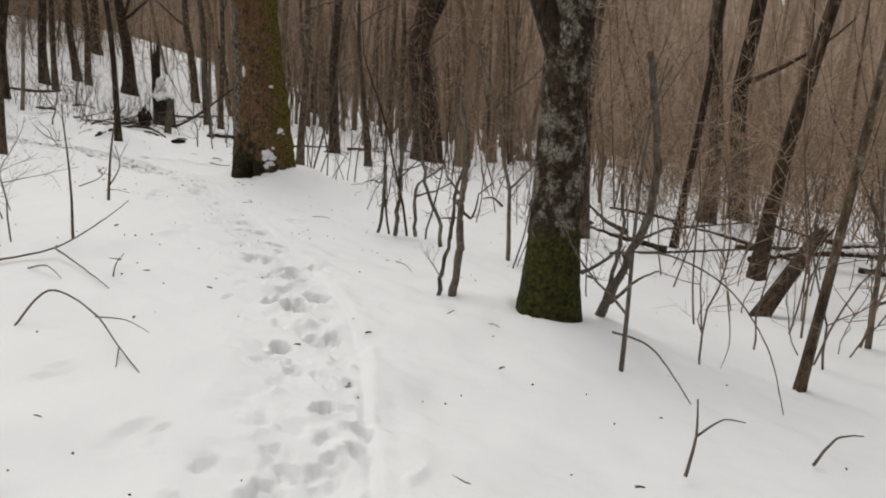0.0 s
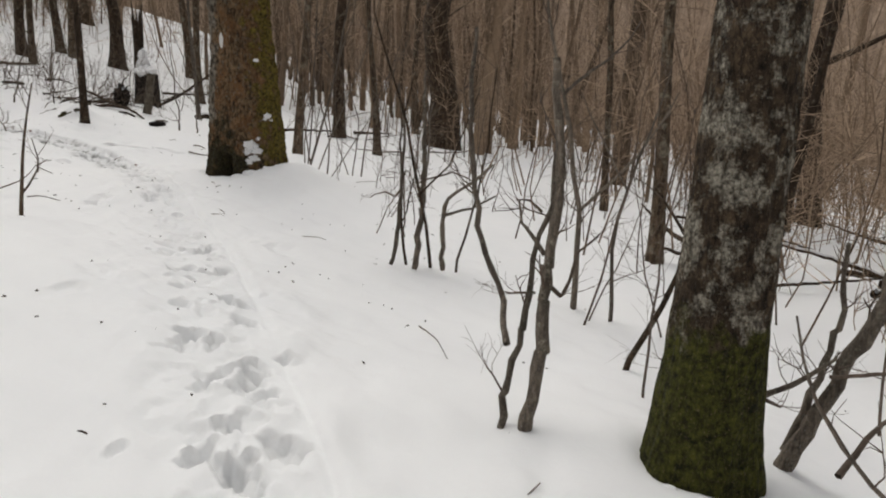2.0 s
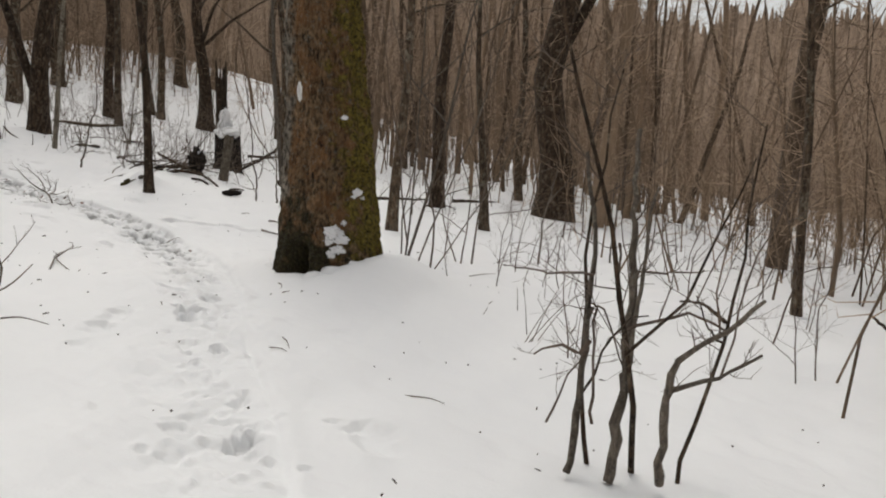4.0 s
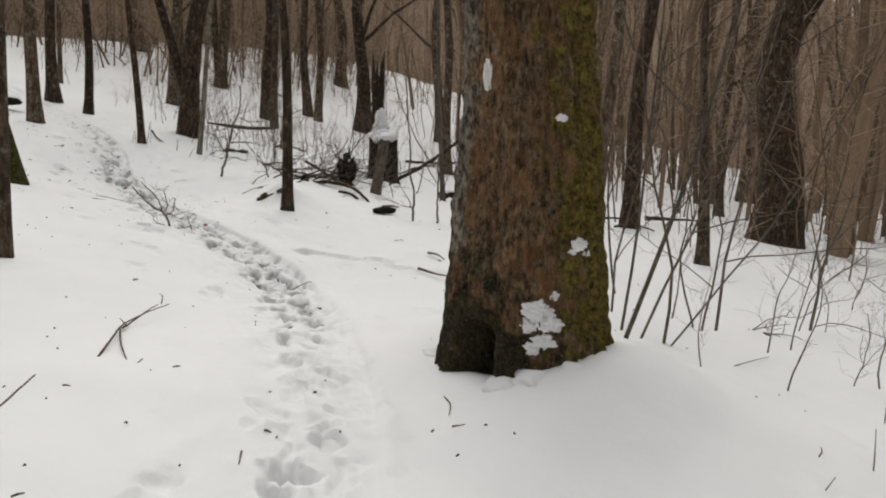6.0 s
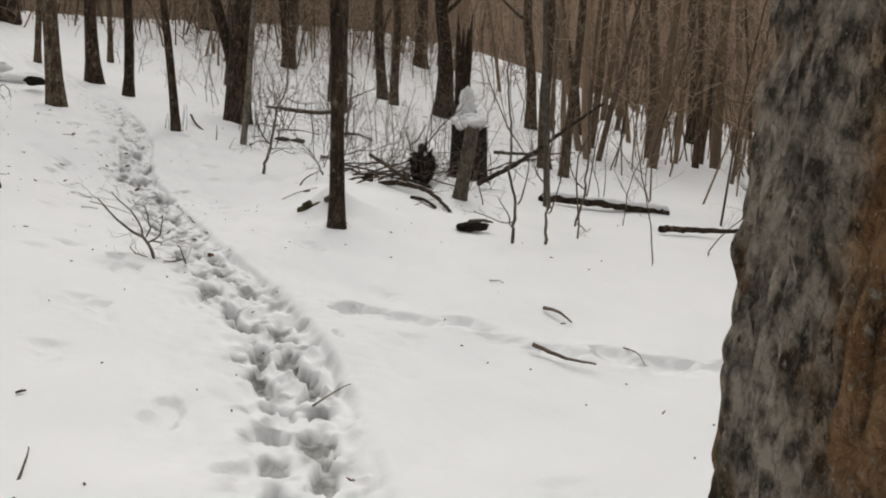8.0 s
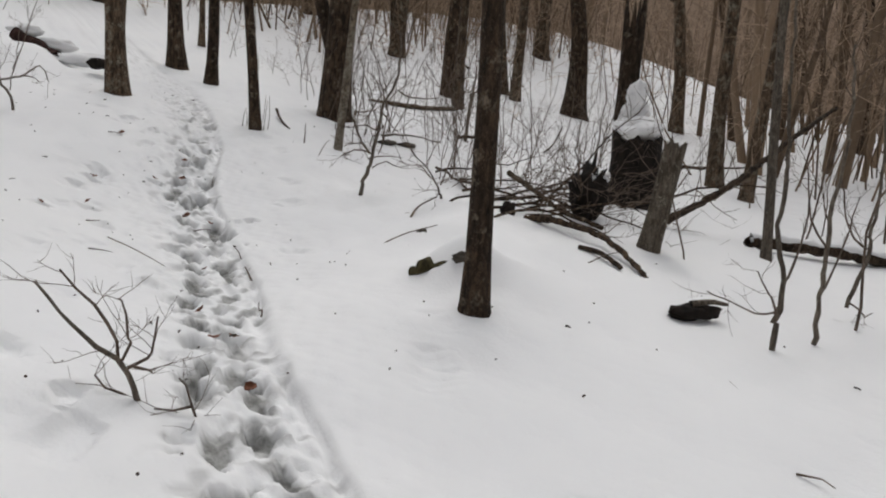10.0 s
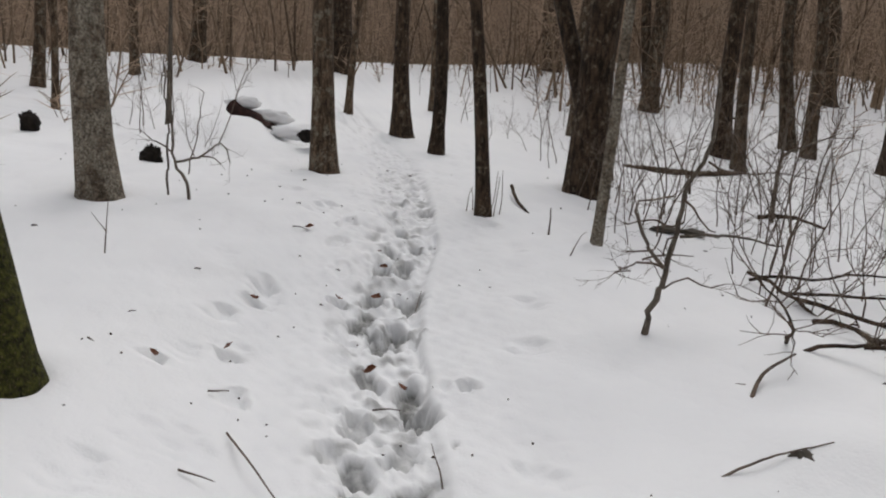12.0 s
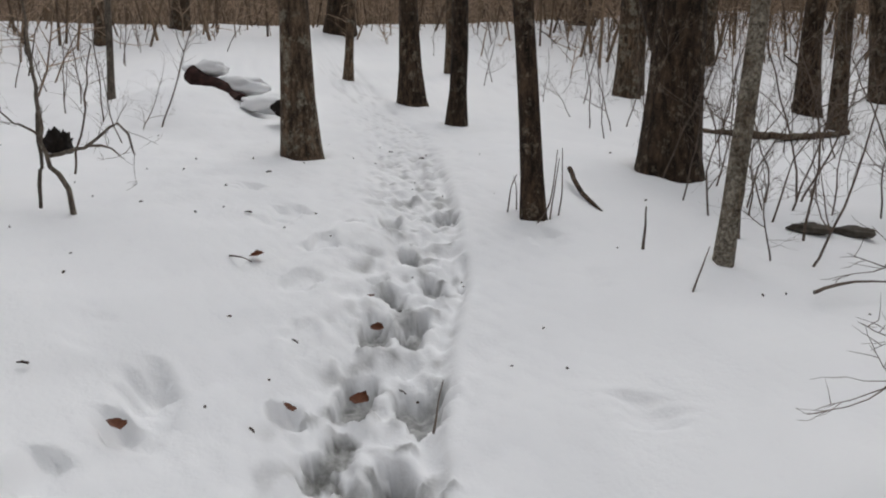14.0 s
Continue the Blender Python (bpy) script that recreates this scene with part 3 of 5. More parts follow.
# ---- the two great trunks beside the trail ----
def great_trunk(x, y, profile, lean, bark, name, label, top, seed, roots, moss, rows=150, around=96, furrow=0.02, dents=(), foot_dark=None):
    """A thick trunk with root flare and furrowed bark. profile: heights and radii; roots: angle, spread, reach; moss(angle, z) from 0 to 1."""
    z0 = ground(x, y)
    TREE_PITS.append((x, y, profile[0][1] * 0.6))
    base = thing(name, x, y, z0, label, "tree", "forest trees")
    hs, rs = [p[0] for p in profile], [p[1] for p in profile]
    zs = np.concatenate((np.linspace(-0.35, 3.2, rows), np.linspace(3.4, top, 24)))
    th = np.arange(around) * 2 * np.pi / around

    def radius(t, z):
        r = np.interp(z, hs, rs)
        for a, w, reach in roots:
            d = (t - a + math.pi) % (2 * math.pi) - math.pi
            r += reach * math.exp(-(d / w) ** 2) * math.exp(-max(z + .1, 0) / 0.28)
        v = Vector((math.cos(t) * 5.5, math.sin(t) * 5.5, z * 1.3 + seed))
        w = Vector((math.cos(t) * 17, math.sin(t) * 17, z * 4.5 + seed))
        for a, wide, tall, deep in dents:
            d = (t - a + math.pi) % (2 * math.pi) - math.pi
            r -= deep * math.exp(-(d / wide) ** 4) * math.exp(-(max(z, 0) / tall) ** 4)
        q = Vector((math.cos(t) * 36, math.sin(t) * 36, z * 13 + seed))
        return r + furrow * (noise.noise(v) * 0.9 + abs(noise.noise(w)) * 1.1 - .35 + noise.noise(q) * .38)

    verts, faces, green, grey, foot_darks = [], [], [], [], []
    for k, z in enumerate(zs):
        for t in th:
            r = radius(t, z)
            grey.append((0.5 + 0.5 * math.cos(t + 2.80)) * min(max((z + .1) / .7, 0), 1))
            verts.append((lean[0] * z + r * math.cos(t), lean[1] * z + r * math.sin(t), z))
            green.append(moss(t, z))
            foot_darks.append(foot_dark(t, z) if foot_dark else 0.0)
    for k in range(len(zs) - 1):
        for j in range(around):
            j2 = (j + 1) % around
            faces.append((k * around + j, k * around + j2, (k + 1) * around + j2, (k + 1) * around + j))
    me = bpy.data.meshes.new("trunk")
    me.from_pydata(verts, [], faces)
    me.attributes.new("moss", 'FLOAT', 'POINT').data.foreach_set("value", green)
    me.attributes.new("foot_dark", 'FLOAT', 'POINT').data.foreach_set("value", foot_darks)
    me.attributes.new("grey", 'FLOAT', 'POINT').data.foreach_set("value", [min(max(g * 2.6 - 1.95, 0), 1) for g in grey])
    me.materials.append(bark)
    me.polygons.foreach_set("use_smooth", np.ones(len(faces), bool))
    part("trunk", me, base)
    rng = random.Random(seed)
    tw = Soup()
    for _ in range(9):
        h0 = rng.uniform(4.5, top * .95)
        a = rng.uniform(0, 6.28)
        ln = rng.uniform(2, 4.5)
        b = bough(rng, (lean[0] * h0, lean[1] * h0, h0), (math.cos(a), math.sin(a), .7), ln, 7, .15, .04)
        s = Soup()
        s.tube(b, np.linspace(.09, .02, len(b)), 7)
        limb = part("limb", s.mesh("limb", BARK_GREY), base)
        tw = Soup()
        fork_twigs(tw, rng, b, .010, 9, 1.3, 1)
        part("spray", tw.mesh("spray", TWIG), limb, kind="stuff")
    return base, (lambda t, z, out=0.0: Vector((x + lean[0] * z + (radius(t, z) + out) * math.cos(t), y + lean[1] * z + (radius(t, z) + out) * math.sin(t), z0 + z)))


def lump(name, x, y, z, size, mat, label, category, seed, rough=.35, freq=1.6, turn=0.0, spikes=0.0, detail=4):
    """A rounded, uneven mass, flattened where it sits."""
    bm = bmesh.new()
    bmesh.ops.create_icosphere(bm, subdivisions=detail, radius=1)
    for v in bm.verts:
        d = v.co.normalized()
        k = 1 + rough * noise.noise(d * freq + Vector((seed, 0, seed))) + rough * .4 * noise.noise(d * freq * 3.1 + Vector((0, seed, 0)))
        if spikes:
            k += spikes * max(noise.noise(d * 7 + Vector((seed, seed, 0))), 0) * max(d.z + .4, 0)
        v.co = Vector((d.x * k * size[0], d.y * k * size[1], d.z * k * size[2]))
    for f in bm.faces:
        f.smooth = True
    me = bpy.data.meshes.new(name)
    bm.to_mesh(me)
    bm.free()
    me.materials.append(mat)
    ob = new(name, me)
    ob.matrix_world = pose(x, y, z, 0, 0, turn)
    return tagged(ob, label, category)


def big_moss(t, z):
    # moss on the sheltered east flank
    return min(max(0.06 + 0.62 * math.cos(t + 0.15), 0), 1)


def big_foot_dark(t, z):
    # darker towards the foot, less so on the east flank
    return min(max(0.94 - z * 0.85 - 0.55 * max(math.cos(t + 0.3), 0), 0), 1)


BIG_AT = (-2.69, 11.29)
big, big_skin = great_trunk(*BIG_AT, ((-.35, .48), (0, .45), (.25, .43), (.6, .415), (1.0, .385), (1.6, .345), (2.6, .32), (5, .29), (12, .17), (18, .06)), (-0.075, 0.03), BARK_BIG, "tree",
                            "massive red-brown mossy tree with a white blaze", 18, 3, ((-2.4, .35, .12), (-1.75, .25, .07), (-1.3, .3, .05), (-.5, .4, .06), (3.0, .5, .08), (1.2, .6, .06)), big_moss, furrow=0.044, rows=270, around=230, dents=((-1.98, .20, .20, .24),), foot_dark=big_foot_dark)
MOSS_AT = (0.79, 4.93)
mossy, mossy_skin = great_trunk(*MOSS_AT, ((-.35, .27), (0, .225), (.2, .20), (.5, .178), (.9, .168), (1.6, .155), (3, .145), (8, .10), (14, .04)), (0.01, 0.02), BARK_LICHEN, "tree",
                                "lichen-mottled tree with a green mossy foot", 14, 11, ((-2.6, .4, .05), (-.6, .4, .04), (1.2, .5, .05)), lambda t, z: min(max(1.0 - max(z - .42, 0) * 2.6, 0), 1), furrow=0.012, rows=200, around=150)


limb_line = np.array(((-.02, .0, 1.70), (-.10, -.02, 1.90), (-.20, -.03, 2.15), (-.42, -.02, 2.7), (-.55, .05, 3.6), (-.6, .15, 5.2)))
limb_soup = Soup()
limb_soup.tube(limb_line, (.085, .085, .08, .07, .06, .03), 12)
part("limb", limb_soup.mesh("limb", BARK_DARK), mossy, "dark limb forking from the trunk")


def skin_patch(name, skin, t0, t1, z0, z1, mat, label, category, out, ragged, seed, nu=26, nv=34):
    """A thin patch that lies on a trunk: paint or clinging snow, with a ragged rim and thickness."""
    me = bpy.data.meshes.new(name)
    verts, faces = [], []
    for i in range(nv + 1):
        v = i / nv
        w = math.sin(math.pi * v) ** 0.5
        left = .5 - .5 * w * (1 - ragged * .5 + ragged * noise.noise(Vector((v * 4, seed, 0))) * .8 + ragged * .35 * noise.noise(Vector((v * 14, seed, 2))))
        right = .5 + .5 * w * (1 - ragged * .5 + ragged * noise.noise(Vector((v * 4, 0, seed + 9))) * .8 + ragged * .35 * noise.noise(Vector((v * 14, 3, seed))))
        for j in range(nu + 1):
            u = j / nu
            rim = min(u, 1 - u, v * 2, (1 - v) * 2)
            sag = ragged * .10 * noise.noise(Vector((u * 3, seed, 5)))
            p = skin(t0 + (t1 - t0) * (left + (right - left) * u), z0 + (z1 - z0) * (v + sag), out * min(rim * 5, 1) - 0.006)
            verts.append(p)
    for i in range(nv):
        for j in range(nu):
            a = i * (nu + 1) + j
            faces.append((a, a + 1, a + nu + 2, a + nu + 1))
    me.from_pydata([tuple(v) for v in verts], [], faces)
    me.materials.append(mat)
    me.polygons.foreach_set("use_smooth", np.ones(len(faces), bool))
    return tagged(new(name, me), label, category)


skin_patch("trail_blaze", big_skin, -2.12, -1.93, 1.40, 1.59, PAINT, "white painted trail blaze on a mossy trunk", "trail marker", 0.009, 0.22, 5)
rng = random.Random(6)
for a, z, s in ((-1.25, .32, .07), (-1.12, .26, .06), (-1.35, .24, .05), (-1.18, .17, .055), (-1.3, .13, .045), (-1.05, .40, .03), (-.72, .66, .045), (-.80, .62, .025), (-.58, .61, .022), (-.9, 1.29, .03)):
    p = big_skin(a, z, .0)
    lump("snow_clump", p.x, p.y, p.z, (s * 1.0, s * .42, s * .66), SNOW, "patch of snow clinging to a mossy trunk", "snow", a * 9 + z, .62, 2.6, turn=math.degrees(a) + 90, detail=4)
def snow_foot(skin, angles, seed, size):
    """Lumps of snow that lie ragged against the foot of a trunk."""
    rng = random.Random(seed)
    for a in angles:
        p = skin(a + rng.uniform(-.08, .08), 0.0, .03)
        s = size * rng.uniform(.5, 1.2)
        z = ground(p.x, p.y)
        lump("snow_clump", p.x, p.y, z - s * .15, (s * 1.2, s, s * rng.uniform(.35, .8)), SNOW, "clump of snow against a tree foot", "snow", seed + a * 3, .5, 1.8, detail=3)


snow_foot(big_skin, (-2.75, -1.62, -1.45, -1.2, -1.0, -.8, -.55, -.3, -.1), 3, .10)
snow_foot(mossy_skin, (-2.7, -2.3, -2.0, -1.7, -1.4, -1.1, -.7, -.4, -.1), 5, .045)
# black lump stands in for the shade inside the dented hollow
p = big_skin(-1.98, .02, -.06)
lump("hollow_dark", p.x, p.y, p.z - .02, (.13, .06, .20), ROTTEN, "black lump painted in for the dark of a trunk's hollow", "hollow", 8, .35, 2.2)

# ---- the trees that stand along the trail ----
tree(-13.39, 17.62, .118, (-.03, -.04), BARK_GREY, label="grey-barked tree beside the trodden trail")
tree(-12.68, 15.28, .135, (-.02, -.03), BARK_PALE, label="pale blotched grey tree beside the trail")
tree(-15.95, 20.4, .128, (-.01, -.01), BARK_DARK, flare=0.9)
tree(-14.48, 19.92, .095, (.01, .01), BARK_DARK)
tree(-11.36, 18.03, .066, (-.05, -.05), BARK_DARK, label="slender dark tree with sprouts at its foot")
tree(-11.80, 19.85, .190, (.04, .05), BARK_DARK, label="thick dark forked tree beside the trail", fork=(0.5, (-.35, -.1, 1), .10))
tree(-10.38, 18.33, .048, (.05, .07), BARK_PALE, label="slim pale tree standing alone", flare=.25)
tree(-12.72, 24.5, .10, (-.01, -.01))
tree(-13.01, 27.4, .12, (-.02, -.01))
tree(-11.65, 27.7, .20, (-.04, -.03), BARK_DARK, flare=.9)
tree(-6.70, 15.30, .068, (-.03, -.02), BARK_DARK, label="slim dark-barked tree in a snow well", first=3.5)
tree(-7.43, 23.54, .115, (-.06, -.04))
tree(-6.83, 22.79, .088, (.02, .02))
tree(-5.85, 18.8, .045, (-.07, -.04), BARK_THIN)
tree(-6.55, 38.0, .174, (-.08, -.05))
tree(-9.9, 29.8, .15, (-.06, -.04))
leaner = tree(-10.0, 14.26, .112, (-.12, -.15), BARK_LICHEN, label="leaning grey tree with a mossy foot", sides=20)
for o in leaner.children:
    if o.name.startswith("trunk"):
        o.data.attributes.new("moss", 'FLOAT', 'POINT').data.foreach_set("value", [max(0.0, 1.0 - max(v.co.z - .3, 0) * 1.6) for v in o.data.vertices])
tree(-6.78, 11.38, .060, (0, 0), BARK_GREY)
tree(-18.2, 20.8, .068, (.05, .05))
tree(-18.2, 22.7, .067, (.02, .01))
tree(-17.2, 28.3, .186, (0, 0))
tree(-1.72, 17.4, .085, (-.07, -.03), BARK_GREY, height=5.5)
tree(-0.45, 22.0, .37, (-.03, -.01), BARK_DARK, label="thick burled dark tree in the hollow", height=19, fork=(3.4, (.5, .1, 1), .13))
tree(-0.39, 32.3, .25, (-.05, -.02))
tree(-2.9, 19.9, .14, (0, 0), BARK_DARK)
tree(-15.5, 23.9, .157, (.04, .01))
for k, (dx, dy, h, r, lx) in enumerate(((0, 0, 5.0, .018, .24), (.1, .15, 4.2, .011, .42), (.3, .05, 3.2, .008, .62), (-.05, .3, 4.6, .012, .08))):
    sapling(-2.28 + dx, 12.75 + dy, h, r, (lx, .03), 2, 7, seed=70 + k, label="thin fanning stems behind the great tree", crook=.05, name="shrub", group="brush", twig_len=.5)
tree(-3.0, 15.6, .085, (.04, .01), BARK_GREY, height=9)
tree(-1.35, 25.8, .11, (-.04, -.01))
tree(2.23, 13.66, .06, (-.07, -.01))
tree(1.97, 9.82, .085, (-.03, 0), BARK_GREY, height=7)
tree(3.33, 10.17, .058, (.10, 0), BARK_DARK)
tree(3.87, 8.66, .095, (.13, 0), BARK_DARK)
tree(2.31, 4.37, .036, (.11, 0), BARK_GREY, label="slim grey leaning tree", height=5)
tree(6.69, 16.2, .20, (-.05, 0), BARK_DARK, height=18)
tree(-25.06, 20.6, .172)
tree(-22.6, 18.4, .10)
tree(-23.0, 23.4, .27, (-.02, -.03), BARK_DARK)
tree(-16.5, 17.05, .040, (.01, .02), BARK_THIN, height=4)
tree(-20.8, 16.3, .10, (.03, .04))
tree(-18.4, 16.1, .054)
tree(-21.9, 30.0, .24, (-.06, -.08))
tree(-17.4, 28.5, .128, (-.03, -.04))
tree(-16.3, 35.2, .229, (-.05, -.06))
tree(-15.6, 24.2, .128)
tree(-13.6, 25.5, .15, (-.01, -.02), BARK_DARK)
tree(-13.7, 28.0, .137, (-.05, -.06))
tree(5.4, 14.6, .16, (-.02, .0))

# ---- saplings, shrubs and brush along the trail ----
for k, (dx, dy, h, r, lx) in enumerate(((-.15, .25, 2.0, .013, -.15), (.05, .25, 2.5, .016, .05), (.25, .2, 1.8, .012, .2))):
    sapling(-.39 + dx, 8.02 + dy, h, r, (lx, -.05), 1, 8, seed=157 + k, label="many-stemmed bare shrub in the snow", bark=BARK_DARK, crook=.14, name="shrub", group="brush", twig_len=.4)
sapling(1.10, 4.06, 1.9, .016, (-.04, 0), 2, 5, crook=.05)
sapling(.76, 7.66, 2.6, .026, (-.04, 0), 2, 7)
sapling(1.01, 7.48, 2.0, .017, (.05, 0), 1, 6)
sapling(.80, 6.25, 1.7, .020, (.26, 0), 1, 5, bark=BARK_DARK)
sapling(3.80, 6.12, 2.2, .030, (.2, 0), 2, 6)
sapling(-2.79, 5.52, 1.1, .012, (.0, 0), 0, 2, crook=.04, bark=BARK_GREY)
sapling(-3.70, 8.12, 1.15, .018, (.03, 0), 1, 2, crook=.04, bark=BARK_GREY, label="broken bare stick standing in the snow")
sapling(-.79, 14.5, 1.4, .016, (-.02, 0), 2, 8)
sapling(.26, 15.6, 1.5, .014, (0, 0), 2, 8)
sapling(-10.34, 21.0, 1.2, .03, (.06, .08), 2, 8)
sapling(-1.45, 14.05, .35, .03, (.4, 0), 1, 1, label="dark hooked root end poking through snow", bark=BARK_DARK, crook=.5)
rng = random.Random(21)
for cx, cy, n, sx, sy, hh in ((-1.6, 13.2, 9, .9, .9, 1.1), (-8.3, 18.6, 12, .9, .6, 1.3), (-10.6, 20.2, 14, 1.2, .9, 1.2), (1.6, 8.6, 14, 1.2, 2.0, 1.8), (3.2, 5.6, 10, .9, 1.4, 1.5), (-4.6, 18.6, 12, 1.5, 2.0, 2.0),
                              (-12.6, 22.0, 14, 1.8, 1.6, 1.3), (-15.2, 15.4, 10, 1.6, 1.4, 1.2), (-4.9, 8.6, 5, 1.0, 1.5, .9), (0.8, 12.2, 14, 1.6, 2.0, 1.6), (-6.3, 10.6, 5, .6, .8, .8), (-2.0, 13.6, 6, .3, .5, 2.6), (-17.5, 24.5, 14, 2.5, 2.0, 1.3), (-3.7, 6.4, 7, .4, .9, .9), (-19.5, 18.5, 16, 2.0, 2.5, 1.2), (-9.0, 19.5, 12, .9, .8, 1.2), (-11.3, 19.5, 12, .5, .5, 1.0), (-10.2, 20.6, 14, .9, .6, 1.1), (-13.4, 21.4, 12, .8, .6, 1.1), (-14.6, 23, 12, 1.5, .8, 1.2), (-11.0, 19.2, 10, .35, .4, 1.2), (-9.6, 19.8, 12, .8, .5, 1.0), (-7.6, 21.0, 12, 1.2, 1.0, 1.4), (-15.6, 16.4, 8, .9, .6, .9)):
    for _ in range(n):
        x, y = cx + rng.gauss(0, sx), cy + rng.gauss(0, sy)
        if min(np.hypot(LINE[:, 0] - x, LINE[:, 1] - y)) < 1.7:
            continue
        h = hh * rng.uniform(.5, 1.3)
        if -6.2 < x < -4 and y < 16.8:
            continue
        sapling(x, y, h, .003 + .0033 * h, (rng.gauss(0, .15), rng.gauss(0, .15)), rng.randrange(0, 3), 10, bark=TWIG_DARK, crook=.13, twig_len=.32 * h ** .5, name="shrub", group="brush", label="thin leafless shrub stem poking from snow")

# ---- far woods: trunks and brush past counting ----
def far_woods():
    rng = random.Random(77)
    g = np.random.RandomState(5)
    trunks = Soup()
    PATH = LINE[(LINE[:, 0] > -19) & (LINE[:, 1] > -6)][::8]
    starts, ways, lengths, radii = [], [], [], []

    def clothe(line, n, reach, r):
        """Twigs along a stem, thicker towards its top."""
        u = g.uniform(.22, 1, n) * (len(line) - 1.001)
        i = u.astype(int)
        s = line[i] + (line[i + 1] - line[i]) * (u - i)[:, None]
        starts.append(s)
        ways.append(np.stack((g.normal(0, 1, n), g.normal(0, 1, n), g.normal(.75, .5, n)), 1))
        lengths.append(reach * g.uniform(.35, 1.2, n))
        radii.append(np.full(n, r))
        return s

    made = 0
    while made < 560:
        a, d = rng.uniform(0, 2 * math.pi), 75 * math.sqrt(rng.uniform(.02, 1))
        x, y = -6 + d * math.cos(a), 11 + d * math.sin(a)
        near = min(np.hypot(PATH[:, 0] - x, PATH[:, 1] - y))
        if y < -25 or near < (11 if x < -2 else 9) or (-25 < x < 0 and 14 < y < 27):
            continue
        made += 1
        z, r = ground(x, y), rng.choice((.04, .05, .07, .09, .12, .17)) * rng.uniform(.8, 1.2)
        h = min(6 + r * 70, 17) * rng.uniform(.8, 1.1)
        line = bough(rng, (x, y, z - .2), (rng.gauss(0, .07), rng.gauss(0, .07), 1), h, 8, .08, .03)
        trunks.tube(line, np.linspace(r, r * .2, 9), 6, cap=False)
        clothe(line, 26, 2.0, .013)
        clothe(line, 110, 1.4, .010)
    for _ in range(110):      # close-set trunks in the hollow behind the rotten stumps
        x, y = rng.uniform(-10, 4), rng.uniform(25, 46)
        r = rng.choice((.05, .07, .09, .13)) * rng.uniform(.8, 1.2)
        line = bough(rng, (x, y, ground(x, y) - .2), (rng.gauss(0, .06), rng.gauss(0, .06), 1), rng.uniform(8, 13), 8, .08, .03)
        trunks.tube(line, np.linspace(r, r * .2, 9), 8, cap=False)
        clothe(line, 60, 1.5, .010)
    made = 0
    while made < 4200:
        a, d = rng.uniform(0, 2 * math.pi), 50 * math.sqrt(rng.uniform(.01, 1))
        x, y = -5 + d * math.cos(a), 14 + d * math.sin(a)
        near = min(np.hypot(PATH[:, 0] - x, PATH[:, 1] - y))
        if y < -12 or near < ((4.5 + 8 * rng.random() if y > 0.2 * -x + 14.5 else 7.5 + 5 * rng.random()) if x < -3 else 3.6):
            continue
        made += 1
        z, h = ground(x, y), rng.uniform(1.2, 6.5) * (0.55 + 0.45 * min(near / 12, 1))
        line = bough(rng, (x, y, z - .1), (rng.gauss(0, .12), rng.gauss(0, .12), 1), h, 5, .15, .05)
        r = .003 + .0032 * h
        trunks.tube(line, np.linspace(r, r * .3, 6), 3, cap=False)
        clothe(line, 5 + int(4 * h), .4 + .16 * h, .0055 if near < 10 else .0085)
    made = 0
    while made < 420:       # thick brown brush in the hollow below the trail
        x, y = rng.triangular(2.2, 16, 6), rng.uniform(7, 26)
        if min(np.hypot(PATH[:, 0] - x, PATH[:, 1] - y)) < 4.2:
            continue
        made += 1
        h = rng.uniform(.8, 3.2)
        line = bough(rng, (x, y, ground(x, y) - .1), (rng.gauss(0, .18), rng.gauss(0, .18), 1), h, 5, .16, .03)
        r = .003 + .003 * h
        trunks.tube(line, np.linspace(r, r * .3, 6), 3, cap=False)
        clothe(line, 8 + int(9 * h), .35 + .2 * h, .005)
    made = 0
    while made < 2600:      # the low thicket that rims the clearing uphill
        x, y = rng.triangular(-46, -15.5, -18), rng.uniform(6, 44)
        near = min(np.hypot(PATH[:, 0] - x, PATH[:, 1] - y))
        if near < 2.5 + 7 * rng.random():
            continue
        made += 1
        z, h = ground(x, y), rng.choice((.5, .8, 1.2, 2.0, 3.5, 5.0)) * rng.uniform(.7, 1.2)
        line = bough(rng, (x, y, z - .1), (rng.gauss(0, .15), rng.gauss(0, .15), 1), h, 4, .14, .04)
        r = .005 + .006 * h
        trunks.tube(line, np.linspace(r, r * .3, 5), 3, cap=False)
        clothe(line, 5 + int(6 * h), .35 + .17 * h, .0085)
    tagged(new("far_trunks", trunks.mesh("far_trunks", WOODS)), "bare brown trunks of the woods beyond", "woods", kind="stuff")
    me = twig_cloud("far_twigs", np.concatenate(starts), np.concatenate(ways), np.concatenate(lengths), np.concatenate(radii), BRUSH, 9)
    tagged(new("far_twigs", me), "tangle of bare brown branches in the woods", "woods", kind="stuff")


far_woods()


